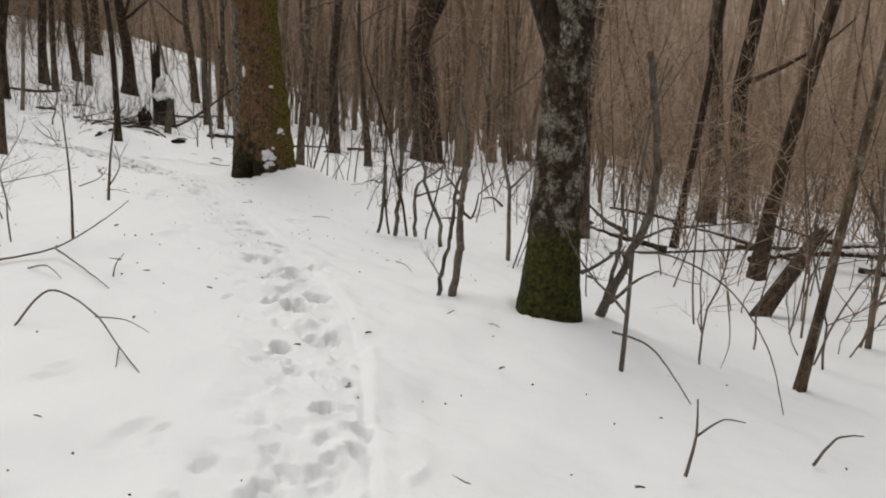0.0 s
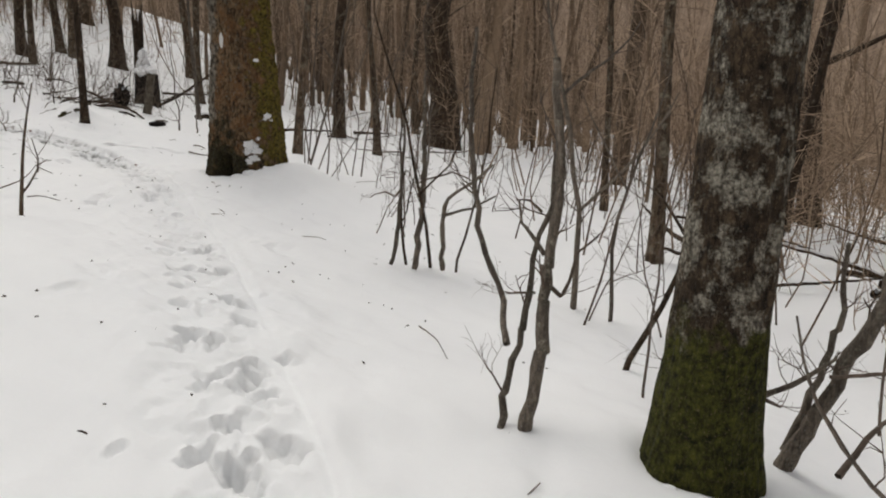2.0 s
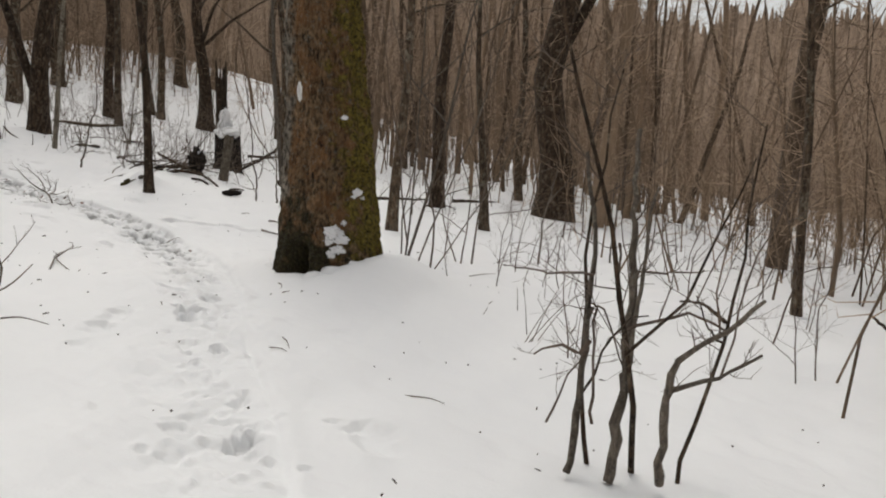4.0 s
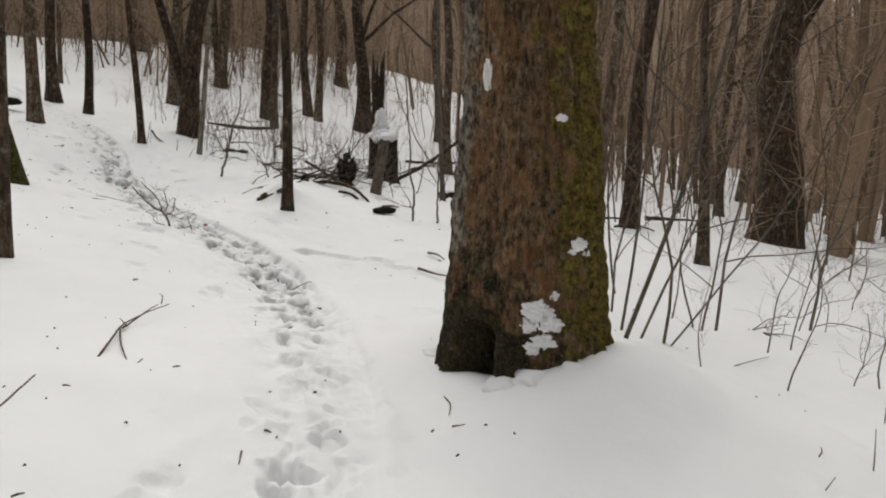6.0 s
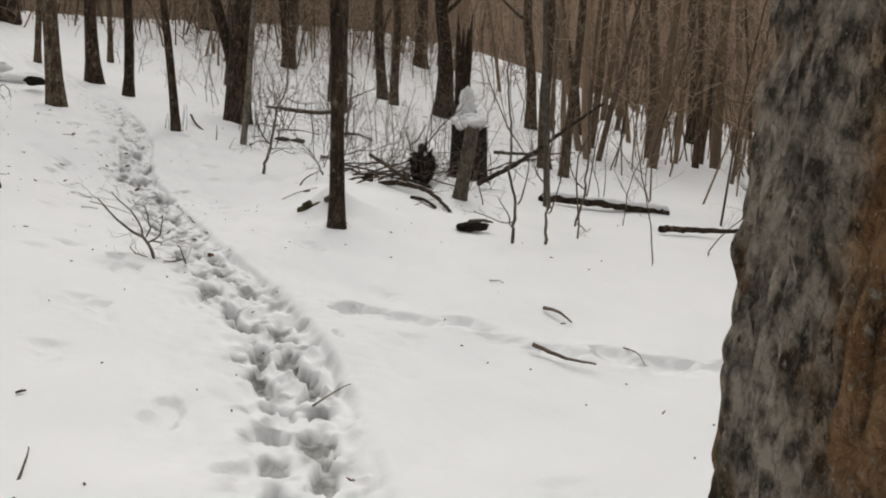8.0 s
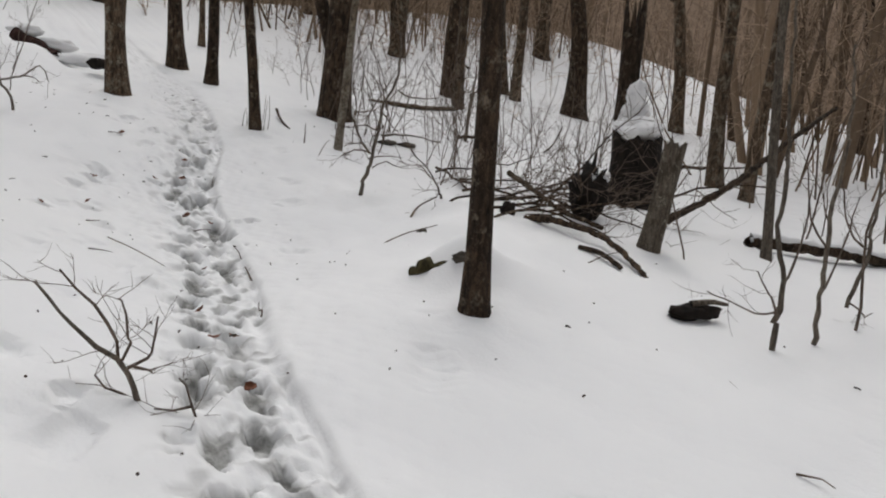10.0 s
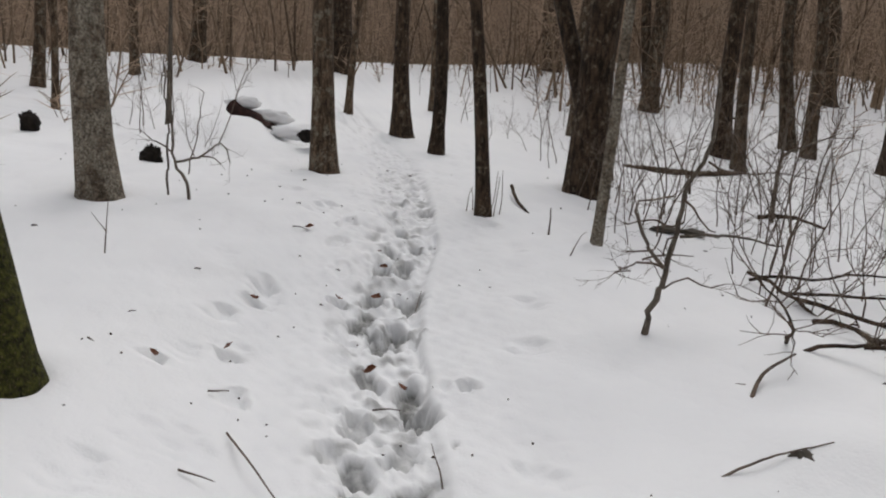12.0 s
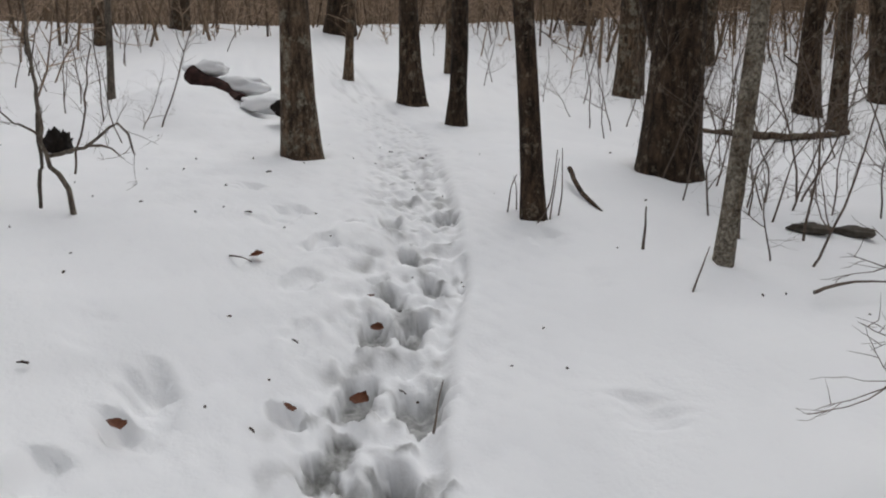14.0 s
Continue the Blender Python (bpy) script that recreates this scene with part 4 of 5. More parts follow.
# ---- a wooded ridge that closes the distance ----
def backdrop():
    m = Mat("distant_woods", 1.0)
    stems = m.noise(1.1, 6, (1, 1, .12), .85)
    branches = m.noise(1.4, 7, (1, 1, .8), .85, w=6.0)
    mass = m.noise(.10, 4, w=4.0)
    c = m.mix(m.ramp(stems, [(.42, 0.0), (.58, 1.0)]), (.11, .078, .056), (.62, .465, .35))
    c = m.mix(m.ramp(branches, [(.42, 0.0), (.60, .85)]), c, (.25, .182, .13))
    m.colour(m.mix(m.ramp(mass, [(.35, 0.0), (.7, .45)]), c, (.42, .31, .23)))
    verts, faces = [], []
    n = 4800
    for k in range(n):
        a = 2 * math.pi * k / n
        u = Vector((math.cos(a), math.sin(a), 0))
        x, y = -6 + 120 * u.x, 12 + 120 * u.y
        z = ground(x, y)
        east = 1 / (1 + math.exp(-(u.x - .02) * 9)) * (1 if u.y > -.2 else 0)
        top = 28 - 2.5 * east + 4.0 * noise.noise(u * 5) + 4.0 * noise.noise(u * 26) + 3.0 * noise.noise(u * 110) + 3.0 * noise.noise(u * 420)
        verts += [(x, y, z - 3), (x, y, max(z, -1) + top), (x + 8 * u.x, y + 8 * u.y, max(z, -1) + top - 1)]
    for k in range(n):
        a, b = 3 * k, 3 * ((k + 1) % n)
        faces += [(a, b, b + 1, a + 1), (a + 1, b + 1, b + 2, a + 2)]
    me = bpy.data.meshes.new("backdrop")
    me.from_pydata(verts, [], faces)
    me.materials.append(m.m)
    tagged(new("backdrop", me), "distant brown wooded ridge", "woods", kind="structure")


backdrop()
# ---- stumps, logs, stones and litter ----
def rod(name, pts, r0, r1, mat, label, category, group="", sides=6, knots=0.0, seed=1, snow=False):
    """A crooked stick or log through points given as x, y and height over the snow."""
    p = smooth_line([(x, y, ground(x, y) + h) for x, y, h in pts], max(0.04, r0)) if len(pts) > 2 else np.array([(x, y, ground(x, y) + h) for x, y, h in pts])
    if len(p) < 5:
        p = np.array([p[0] + (p[-1] - p[0]) * u for u in np.linspace(0, 1, 6)])
    rng = random.Random(seed + int(abs(p[0][0] * 100)))
    p[1:-1] += np.array([[rng.gauss(0, r0 * .12) for _ in range(3)] for _ in p[1:-1]])
    o = p[0].copy()
    s = Soup()
    s.tube(p - o, np.linspace(r0, r1, len(p)) * np.array([1 + knots * rng.uniform(-1, 1) for _ in p]), sides)
    me = s.mesh(name, mat)
    ob = new(name, me)
    ob.matrix_world = Matrix.Translation(o)
    tagged(ob, label, category, group)
    if snow:
        s = Soup()
        q = p[1:-1].copy()
        q[:, 2] += r0 * 0.75
        s.tube(q, np.full(len(q), r0 * .8) * np.array([rng.uniform(.5, 1.15) for _ in q]), 8)
        tagged(new("snow_clump", s.mesh("snow_clump", SNOW)), "snow lying along a fallen log", "snow")
    return ob


def twig(*pts, r=.006, label="thin bare twig lying on the snow", mat=None):
    return rod("twig", pts, r, r * .4, mat or TWIG_DARK, label, "twig", "twigs on the snow", 5)


# the broken snag with its snow cap, the root mass and the short pole stump
def broken_stump(x, y, height, r, lean, label, mat, seed, jag=.18, around=40, rows=26):
    z = ground(x, y)
    base = thing("stump", x, y, z, label, "stump")
    verts, faces = [], []
    for k in range(rows):
        for j in range(around):
            t = 2 * math.pi * j / around
            top = height * (1 + jag * noise.noise(Vector((math.cos(t) * 2.2, math.sin(t) * 2.2, seed))))
            zz = -.15 + (top + .15) * k / (rows - 1)
            q = r * (1 + .45 * math.exp(-(zz + .1) / .14)) * (1 + .16 * noise.noise(Vector((math.cos(t) * 2, math.sin(t) * 2, zz * 1.5 + seed))) + .10 * noise.noise(Vector((math.cos(t) * 7, math.sin(t) * 7, zz * 2 + seed))))
            verts.append((lean[0] * zz + q * math.cos(t), lean[1] * zz + q * math.sin(t), zz))
    verts.append((lean[0] * height, lean[1] * height, height * .8))
    for k in range(rows - 1):
        for j in range(around):
            j2 = (j + 1) % around
            faces.append((k * around + j, k * around + j2, (k + 1) * around + j2, (k + 1) * around + j))
    for j in range(around):
        faces.append(((rows - 1) * around + j, (rows - 1) * around + (j + 1) % around, rows * around))
    me = bpy.data.meshes.new("trunk")
    me.from_pydata(verts, [], faces)
    me.materials.append(mat)
    me.polygons.foreach_set("use_smooth", np.ones(len(faces), bool))
    part("trunk", me, base)
    TREE_PITS.append((x, y, r * .8))
    return base


broken_stump(3.29, 7.13, .80, .080, (.98, .62), "dark broken trunk leaning hard over the snow", BARK_DARK, 17, .10)
broken_stump(-7.50, 19.97, .74, .25, (-.02, 0), "broad rotten stump under deep snow", ROTTEN, 2)
lump("snow_clump", -7.52, 19.96, ground(-7.5, 19.97) + .82, (.27, .26, .14), SNOW, "deep snow heaped on a rotten stump", "snow", 4, .35, 1.2)
lump("snow_clump", -7.60, 20.06, ground(-7.5, 19.97) + .98, (.15, .14, .20), SNOW, "snow clinging to a broken snag", "snow", 9, .5, 1.8)
lump("snow_clump", -7.58, 20.0, ground(-7.5, 19.97) + 1.18, (.10, .10, .16), SNOW, "snow clinging to a broken snag", "snow", 19, .5, 1.8)
broken_stump(-7.80, 20.38, 2.1, .12, (-.03, 0), "tall splintered snag behind a rotten stump", BARK_DARK, 6, .3)
broken_stump(-6.48, 17.45, .80, .078, (.12, .03), "short broken pole stump leaning in snow", PALE_WOOD, 8, .12)
lump("root_mass", -7.13, 17.75, ground(-7.13, 17.75) + .18, (.14, .14, .20), ROTTEN, "black rotten root mass under snow", "stump", 3, .35, spikes=.8)
lump("snow_clump", -7.12, 17.84, ground(-7.13, 17.75) + .34, (.12, .13, .08), SNOW, "snow on a rotten root mass", "snow", 5, .25)
for k, pts in enumerate((((-7.45, 17.30, .03), (-7.15, 17.22, .07), (-6.85, 17.15, .08), (-6.55, 17.0, .06), (-6.25, 16.75, .0)), ((-7.95, 17.9, .30), (-7.5, 17.6, .18), (-7.2, 17.45, .10), (-6.85, 17.45, .04)),
                          ((-6.78, 16.85, .03), (-6.6, 16.8, .05), (-6.42, 16.72, .02)))):
    rod("fallen_branch", pts, .028 - .005 * k, .018, BARK_DARK, "dark fallen branch half sunk in snow", "branch", "fallen branches", 8, .15, seed=k)
rod("fallen_branch", ((-6.62, 18.3, .05), (-6.3, 19.0, .5), (-6.0, 19.9, 1.0), (-5.7, 20.6, 1.4)), .035, .02, BARK_DARK, "long dark branch propped over the snow", "branch", "fallen branches", 8, .1)
rod("fallen_log", ((-6.1, 19.3, .06), (-5.5, 19.7, .08), (-4.6, 20.4, .06)), .06, .05, BARK_DARK, "snow-covered fallen log in the woods", "log", "fallen branches", 9, .1, snow=True)
for k, (x, y, dx, dy, h) in enumerate(((-7.6, 18.6, 1.6, -.9, .5), (-8.2, 17.9, 1.5, .3, .35), (-8.6, 18.2, 1.2, -.8, .4), (-8.9, 18.6, 1.4, -1.3, .45), (-8.2, 19.2, 1.1, -1.1, .5), (-7.9, 17.3, .9, .5, .3), (-9.4, 18.9, 1.1, -.5, .12), (-7.4, 19.3, 1.4, .3, .6))):
    rng = random.Random(k)
    base = thing("dead_branch", x, y, ground(x, y), "dead leafless branch sprawled over the snow", "branch", "fallen branches")
    line = bough(rng, (0, 0, .02), (dx, dy, h), math.hypot(dx, dy), 9, .16, -.03)
    s = Soup()
    s.tube(line, np.linspace(.016, .006, len(line)), 6)
    part("stem", s.mesh("stem", BARK_DARK), base)
    s = Soup()
    fork_twigs(s, rng, line, .006, 9, .5, 1, 4)
    part("spray", s.mesh("spray", TWIG_DARK), base, kind="stuff")
rng = random.Random(91)
for k in range(15):
    x, y = -8.1 + rng.gauss(0, .55), 18.0 + rng.gauss(0, .45)
    a, h = rng.uniform(-1.2, .9), rng.uniform(.15, .7)
    base = thing("dead_branch", x, y, ground(x, y), "dead leafless branch tangled over the snow", "branch", "fallen branches")
    line = bough(rng, (0, 0, .0), (math.cos(a), math.sin(a) * .8, h), rng.uniform(.8, 1.6), 10, .15, -.05)
    s = Soup()
    s.tube(line, np.linspace(.012, .004, len(line)), 6)
    part("stem", s.mesh("stem", BARK_DARK), base)
    s = Soup()
    fork_twigs(s, rng, line, .0045, 10, .45, 1, 3)
    part("spray", s.mesh("spray", TWIG_DARK), base, kind="stuff")
lump("stump", -5.83, 16.3, ground(-5.83, 16.3) + .05, (.17, .055, .05), ROTTEN, "rotten shard of wood poking from snow", "wood", 12, .4, turn=50)
rod("fallen_branch", ((-5.84, 16.28, .1), (-5.73, 16.42, .12), (-5.68, 16.5, .10)), .022, .01, PALE_WOOD, "splintered wood shard in the snow", "branch", "fallen branches")
# a log end and a root end under snow beside the slim tree
MOSSY_WOOD = plain_material("mossy_rotten_wood", (0.010, 0.009, 0.004), (0.085, 0.070, 0.028), 26, bump=0.8)
rod("fallen_log", ((-7.26, 15.52, -.025), (-7.20, 15.525, -.02), (-7.13, 15.54, -.05), (-7.03, 15.57, -.07)), .046, .036, MOSSY_WOOD, "mossy rotten log end under a snow cap", "log", sides=14, knots=.3)
lump("rock", -6.97, 15.58, ground(-6.97, 15.58) - .03, (.055, .02, .035), ROCK, "dark slab of bark under a snow cap", "bark", 6, .4, 2.2, turn=35)
# dark lump added for the shade of the notch under the stick
lump("rock", -7.78, 16.36, ground(-7.78, 16.36) + .0, (.06, .035, .045), ROCK, "small dark lump standing for a shaded notch in the snow", "rock", 16, .4, 2.2)
twig((-7.97, 16.10, .01), (-7.87, 16.26, .05), (-7.72, 16.46, .05), r=.006, label="dark stick lying over a notch in the snow")
lump("rock", -7.62, 17.32, ground(-7.62, 17.32) + .05, (.07, .06, .09), ROTTEN, "dark knob of wood in the snow", "wood", 26, .4)
# the rotten log on its mound, and dark stumps in the snow above the trail
def over(x, y, z):
    return x, y, z - ground(x, y)


RED_ROT = plain_material("red_rotten_wood", (.012, .006, .005), (.055, .024, .019), 14)
rod("fallen_log", (over(-16.06, 17.72, 2.16), over(-15.90, 17.82, 2.06), over(-15.70, 17.92, 1.95), over(-15.44, 18.02, 1.83)), .125, .085, RED_ROT, "red-brown rotten log under snow", "log", sides=14, knots=.30)
for x, y, z, a, b, c in ((-16.02, 17.88, 2.20, .26, .13, .09), (-15.66, 18.08, 2.02, .36, .14, .11), (-15.05, 18.16, 1.84, .42, .14, .10)):
    lump("snow_clump", x, y, z, (a, b, c), SNOW, "snow lying along a rotten log", "snow", x * 3, .3, 1.5, turn=27)
for k, (x, y, dx, dy) in enumerate(((-15.62, 17.90, .14, .02), (-15.50, 17.95, .10, .12))):
    twig((x, y, .0), (x + dx * .5, y + dy * .5, -.06), (x + dx, y + dy, -.10), r=.012, label="broken stub on a rotten log")
lump("root_mass", -14.42, 18.0, 1.80, (.16, .07, .075), ROTTEN, "dark log end poking from snow", "log", 37, .3, turn=35)
lump("root_mass", -14.20, 16.13, ground(-14.2, 16.13) - .01, (.12, .10, .13), ROTTEN, "black rotten stump sunk in snow", "stump", 41, .3, spikes=.5)
lump("root_mass", -16.5, 15.45, ground(-16.5, 15.45) + .06, (.10, .10, .14), ROTTEN, "black rotten stump sunk in snow", "stump", 47, .3, spikes=.5)
rod("fallen_log", ((-13.3, 22.4, .0), (-12.9, 22.7, .03), (-12.6, 23.5, .03), (-12.5, 24.3, .05)), .05, .035, BARK_GREY, "grey fallen limb lying in the snow", "log", "fallen branches", 9, .1)
rod("fallen_branch", ((-11.75, 18.72, .12), (-11.5, 18.56, .05), (-11.15, 18.40, .0)), .017, .012, BARK_DARK, "dark broken branch leaning into snow", "branch", "fallen branches", 7)
for x, y in ((-10.45, 19.35), (-10.3, 19.55)):
    lump("rock", x, y, ground(x, y) + .01, (.12, .05, .035), ROCK, "dark stone showing through snow", "rock", x, .3, turn=30)
for k, (x, y, a, ln, r) in enumerate(((4.2, 9.6, .3, 2.2, .045), (4.6, 10.2, .1, 2.6, .06), (5.0, 9.8, 2.6, 1.8, .03), (4.4, 10.6, -.3, 2.4, .04), (5.6, 10.9, .5, 2.0, .05), (4.9, 11.3, 2.9, 2.2, .035))):
    rod("fallen_branch", ((x, y, .08), (x + .5 * ln * math.cos(a), y + .5 * ln * math.sin(a), .25), (x + ln * math.cos(a), y + ln * math.sin(a), .30)), r, r * .5, BARK_DARK, "snow-dusted branch in a heap of deadfall", "branch", "fallen branches", 8, .1, seed=k + 40, snow=k % 2 == 0)
rng = random.Random(8)
for k in range(26):
    x, y = rng.choice(((-20, 20), (-22, 24), (-18, 26), (3.5, 9.5), (5, 12), (-17, 18), (-4, 21), (-9, 25)))
    x, y = x + rng.gauss(0, 2), y + rng.gauss(0, 1.5)
    if min(np.hypot(LINE[:, 0] - x, LINE[:, 1] - y)) < 2.5:
        continue
    a, ln = rng.uniform(0, 6.28), rng.uniform(.6, 2.2)
    rod("fallen_branch", ((x, y, .05), (x + .5 * ln * math.cos(a), y + .5 * ln * math.sin(a), .12), (x + ln * math.cos(a), y + ln * math.sin(a), rng.uniform(.02, .4))), rng.uniform(.012, .05), .01, BARK_DARK, "dark fallen branch half sunk in snow", "branch", "fallen branches", 7, .1, seed=k)

# arching stems and twigs on the snow
twig((-2.14, 3.59, .0), (-2.02, 3.72, .17), (-1.75, 3.62, .12), (-1.50, 3.35, .06), (-1.30, 3.15, .0), r=.0065, label="arched bare stem bowed over the snow")
twig((-1.72, 3.58, .11), (-1.58, 3.62, .10), (-1.45, 3.62, .04), r=.004)
twig((-1.50, 3.35, .06), (-1.45, 3.18, .0), r=.004)
twig((-2.85, 4.5, .02), (-2.6, 4.9, .06), (-2.5, 5.4, .18), (-2.45, 5.75, .30), r=.008, label="long bare twig rising from the snow")
twig((-2.6, 4.9, .05), (-2.3, 4.65, .02), (-2.0, 4.37, .0), r=.007)
twig((-2.6, 4.55, .0), (-2.45, 4.5, .05), (-2.3, 4.4, .0), r=.006)
twig((-2.09, 4.62, .0), (-2.15, 4.8, .03), (-2.18, 5.0, .05), r=.006)
twig((1.14, 4.75, .55), (1.55, 4.8, .62), (1.95, 4.75, .5), (2.05, 4.3, .25), (1.95, 3.8, .0), r=.008, label="long stem arching down to the snow")
twig((1.95, 4.75, .48), (1.90, 4.5, .2), (1.82, 4.4, .02), r=.006)
twig((1.13, 4.45, .10), (1.31, 4.2, .12), (1.38, 3.65, .02), r=.008, label="dark bent stem lying on the snow")
twig((1.14, 4.6, .25), (1.35, 4.75, .42), (1.5, 4.8, .5), r=.014)
twig((1.09, 2.86, .0), (1.14, 2.92, .16), (1.16, 3.0, .30), r=.009, label="forked twig standing in the snow")
twig((1.14, 2.92, .16), (1.28, 3.0, .22), (1.42, 3.05, .20), r=.006)
twig((1.8, 3.17, .0), (2.0, 3.35, .08), (2.25, 3.53, .05), r=.008)
twig((.05, 2.6, .02), (.15, 2.53, .02), (.26, 2.48, .0), r=.007)
for a, b, h in (((-1.53, 8.67), (-1.27, 8.6), .02), ((-.37, 6.5), (-.2, 5.87), .02), ((.30, 4.5), (.42, 4.45), .01), ((.04, 4.52), (.14, 4.65), .03), ((-2.5, 9.35), (-2.31, 9.05), .01), ((1.1, 4.44), (1.17, 4.44), .01), ((-2.46, 9.06), (-2.29, 8.98), .02),
                ((-1.25, 10.88), (-1.19, 11.1), .03), ((-1.34, 10.57), (-1.22, 10.52), .01), ((-3.46, 9.64), (-3.4, 9.52), .01), ((-2.95, 10.59), (-2.84, 10.35), .01), ((-3.46, 11.52), (-3.27, 11.28), .01), ((-2.79, 10.25), (-2.72, 10.28), .01),
                ((-5.26, 11.31), (-5.40, 11.45), .04), ((-4.91, 12.45), (-4.88, 12.72), .03), ((-3.45, 11.52), (-3.34, 11.36), .01), ((-3.89, 14.17), (-3.71, 13.87), .03), ((-5.5, 15.61), (-5.34, 15.39), .01),
                ((-5.06, 14.91), (-4.92, 14.87), .02), ((-9.37, 14.92), (-8.65, 14.85), .02), ((-9.17, 14.66), (-9.02, 14.76), .01), ((-6.63, 16.6), (-6.5, 17.0), .05), ((-11.61, 16.35), (-11.46, 16.41), .02), ((-9.73, 14.98), (-9.70, 15.07), .01),
                ((-10.3, 14.63), (-10.2, 14.65), .01), ((-9.31, 15.57), (-9.2, 15.66), .02), ((-1.52, 12.46), (-1.26, 13.0), .02), ((-2.2, 5.0), (-2.3, 4.95), .01), ((-10.2, 17.82), (-10.36, 18.2), .12)):
    twig((*a, .005), ((a[0] + b[0]) / 2 + .02, (a[1] + b[1]) / 2, h + .01), (*b, h), r=.005)
twig((-4.67, 10.13, .0), (-4.82, 10.4, .03), (-4.95, 10.62, .04), (-5.02, 10.9, .06), (-5.09, 11.2, .06), r=.007, label="forked bare twig lying on the snow")
twig((-4.95, 10.6, .03), (-4.72, 10.36, .02), (-4.45, 10.13, .0), r=.007)
twig((-4.45, 10.13, .0), (-4.47, 10.24, .02), r=.006)
twig((-4.92, 10.62, .04), (-4.99, 10.64, .07), r=.005)
for x, y, dx, dy, h in ((-.88, 10.44, -.06, 0, .42), (-.73, 11.94, 0, .03, .34), (-.97, 11.02, -.02, 0, .26), (-.48, 12.3, .04, 0, .3), (-.89, 10.22, .38, .6, .48), (-.86, 10.24, .46, .62, .40), (-.80, 10.3, .34, .7, .30), (-.84, 10.26, .28, .5, .52), (-.53, 10.0, .03, .02, .5), (-1.25, 10.6, .05, .02, .1)):
    twig((x, y, 0), (x + dx * .45, y + dy * .45, h * .55), (x + dx, y + dy, h), r=.004, label="thin sprout rising from the snow")
twig((-4.35, 8.8, .02), (-4.25, 9.1, .10), (-4.3, 9.45, .20), r=.008)
twig((-4.02, 8.78, .01), (-3.9, 8.8, .03), (-3.75, 8.84, .0), r=.006)
twig((-4.95, 10.62, .02), (-5.02, 10.85, .05), (-5.08, 11.08, .08), r=.007)
twig((-4.5, 14.5, .03), (-4.38, 14.45, .04), (-4.26, 14.38, .01), r=.014, label="short dark stick lying on the snow")
twig((-4.33, 13.78, .03), (-4.12, 13.75, .01), (-3.93, 13.74, .02), r=.014, label="short dark stick lying on the snow")
# the bare branch by the crooked sapling
twig((-8.2, 16.75, .0), (-8.25, 16.95, .08), (-8.2, 17.15, .14), r=.012, label="dark branch end rising from the snow")
twig((-8.42, 16.88, .01), (-8.3, 16.9, .03), r=.006)
twig((-9.91, 18.31, .03), (-9.85, 18.5, .06), (-9.75, 18.75, .05), r=.009)
twig((-11.39, 14.98, .0), (-11.42, 15.0, .16), (-11.45, 15.02, .32), r=.005, label="thin sprout standing in the snow")
twig((-11.41, 15.0, .12), (-11.48, 14.93, .22), r=.004)
twig((-10.69, 18.13, .0), (-10.69, 18.14, .14), (-10.69, 18.14, .25), r=.009, label="thin sprout standing in the snow")
rng = random.Random(12)
for k in range(9):
    x, y = -11.36 + rng.gauss(0, .10), 18.0 + rng.gauss(0, .10)
    twig((x, y, 0), (x + rng.gauss(0, .04), y, .15), (x + rng.gauss(0, .09), y, rng.uniform(.2, .45)), r=.005, label="thin sprout at the foot of a tree")
# sticks bared along the right edge of the trough
rng = random.Random(14)
for s0 in (16.9, 17.75, 18.3, 20.1):
    pts = [(*trail_point(s0 + u, .215 + rng.uniform(-.01, .01))[0], -.02 + rng.uniform(-.02, .015)) for u in (0, .1, .2, .32)]
    twig(*pts, r=rng.uniform(.004, .009), label="dark stick bared along the trodden trough")


def leaf(x, y, size, seed, up=.012):
    """A curled dead leaf: pointed oval, cupped along its midrib, with a stalk."""
    rng = random.Random(seed)
    bm = bmesh.new()
    rows = []
    for i in range(9):
        u = i / 8
        w = size * .42 * math.sin(math.pi * min(u * .96 + .04, 1)) ** .8 * (1 + .12 * math.sin(u * 19))
        curl = size * .25 * (u - .5) ** 2
        rows.append([bm.verts.new((size * (u - .5), w * s, curl + abs(s) * w * .45 + .1 * w * math.sin(u * 9 + s * 2))) for s in (-1, -.5, 0, .5, 1)])
    for a, b in zip(rows, rows[1:]):
        for j in range(4):
            bm.faces.new((a[j], b[j], b[j + 1], a[j + 1]))
    bmesh.ops.solidify(bm, geom=bm.faces[:], thickness=.0012)
    for f in bm.faces:
        f.smooth = True
    me = bpy.data.meshes.new("leaf")
    bm.to_mesh(me)
    bm.free()
    me.materials.append(LEAF)
    ob = new("leaf", me)
    ob.matrix_world = pose(x, y, ground(x, y) + up, rng.uniform(-35, 35), rng.uniform(-35, 35), rng.uniform(0, 360))
    return tagged(ob, "curled reddish-brown dead leaf on the snow", "leaf", "dead leaves")


for k, (x, y, size, up) in enumerate(((-.41, 3.35, .085, .02), (-1.05, 3.06, .06, .02), (-7.87, 14.48, .10, -.06), (-9.7, 15.79, .09, -.05), (-7.45, 14.23, .10, -.07), (-7.4, 14.3, .08, -.07), (-11.56, 16.46, .10, .03), (-10.12, 14.87, .08, .02), (-10.15, 15.25, .08, .02),
                                      (-9.71, 15.82, .10, -.04), (-9.47, 15.84, .09, -.05), (-10.68, 15.62, .10, .02), (-10.55, 16.12, .09, .0), (-10.48, 16.35, .11, -.05), (-10.82, 16.64, .08, -.05), (-11.03, 16.74, .05, -.02), (-4.39, 11.95, .06, .02), (-6.9, 13.95, .08, -.05), (-8.6, 15.1, .07, -.06))):
    leaf(x, y, size * .72, 60 + k, up * .25)


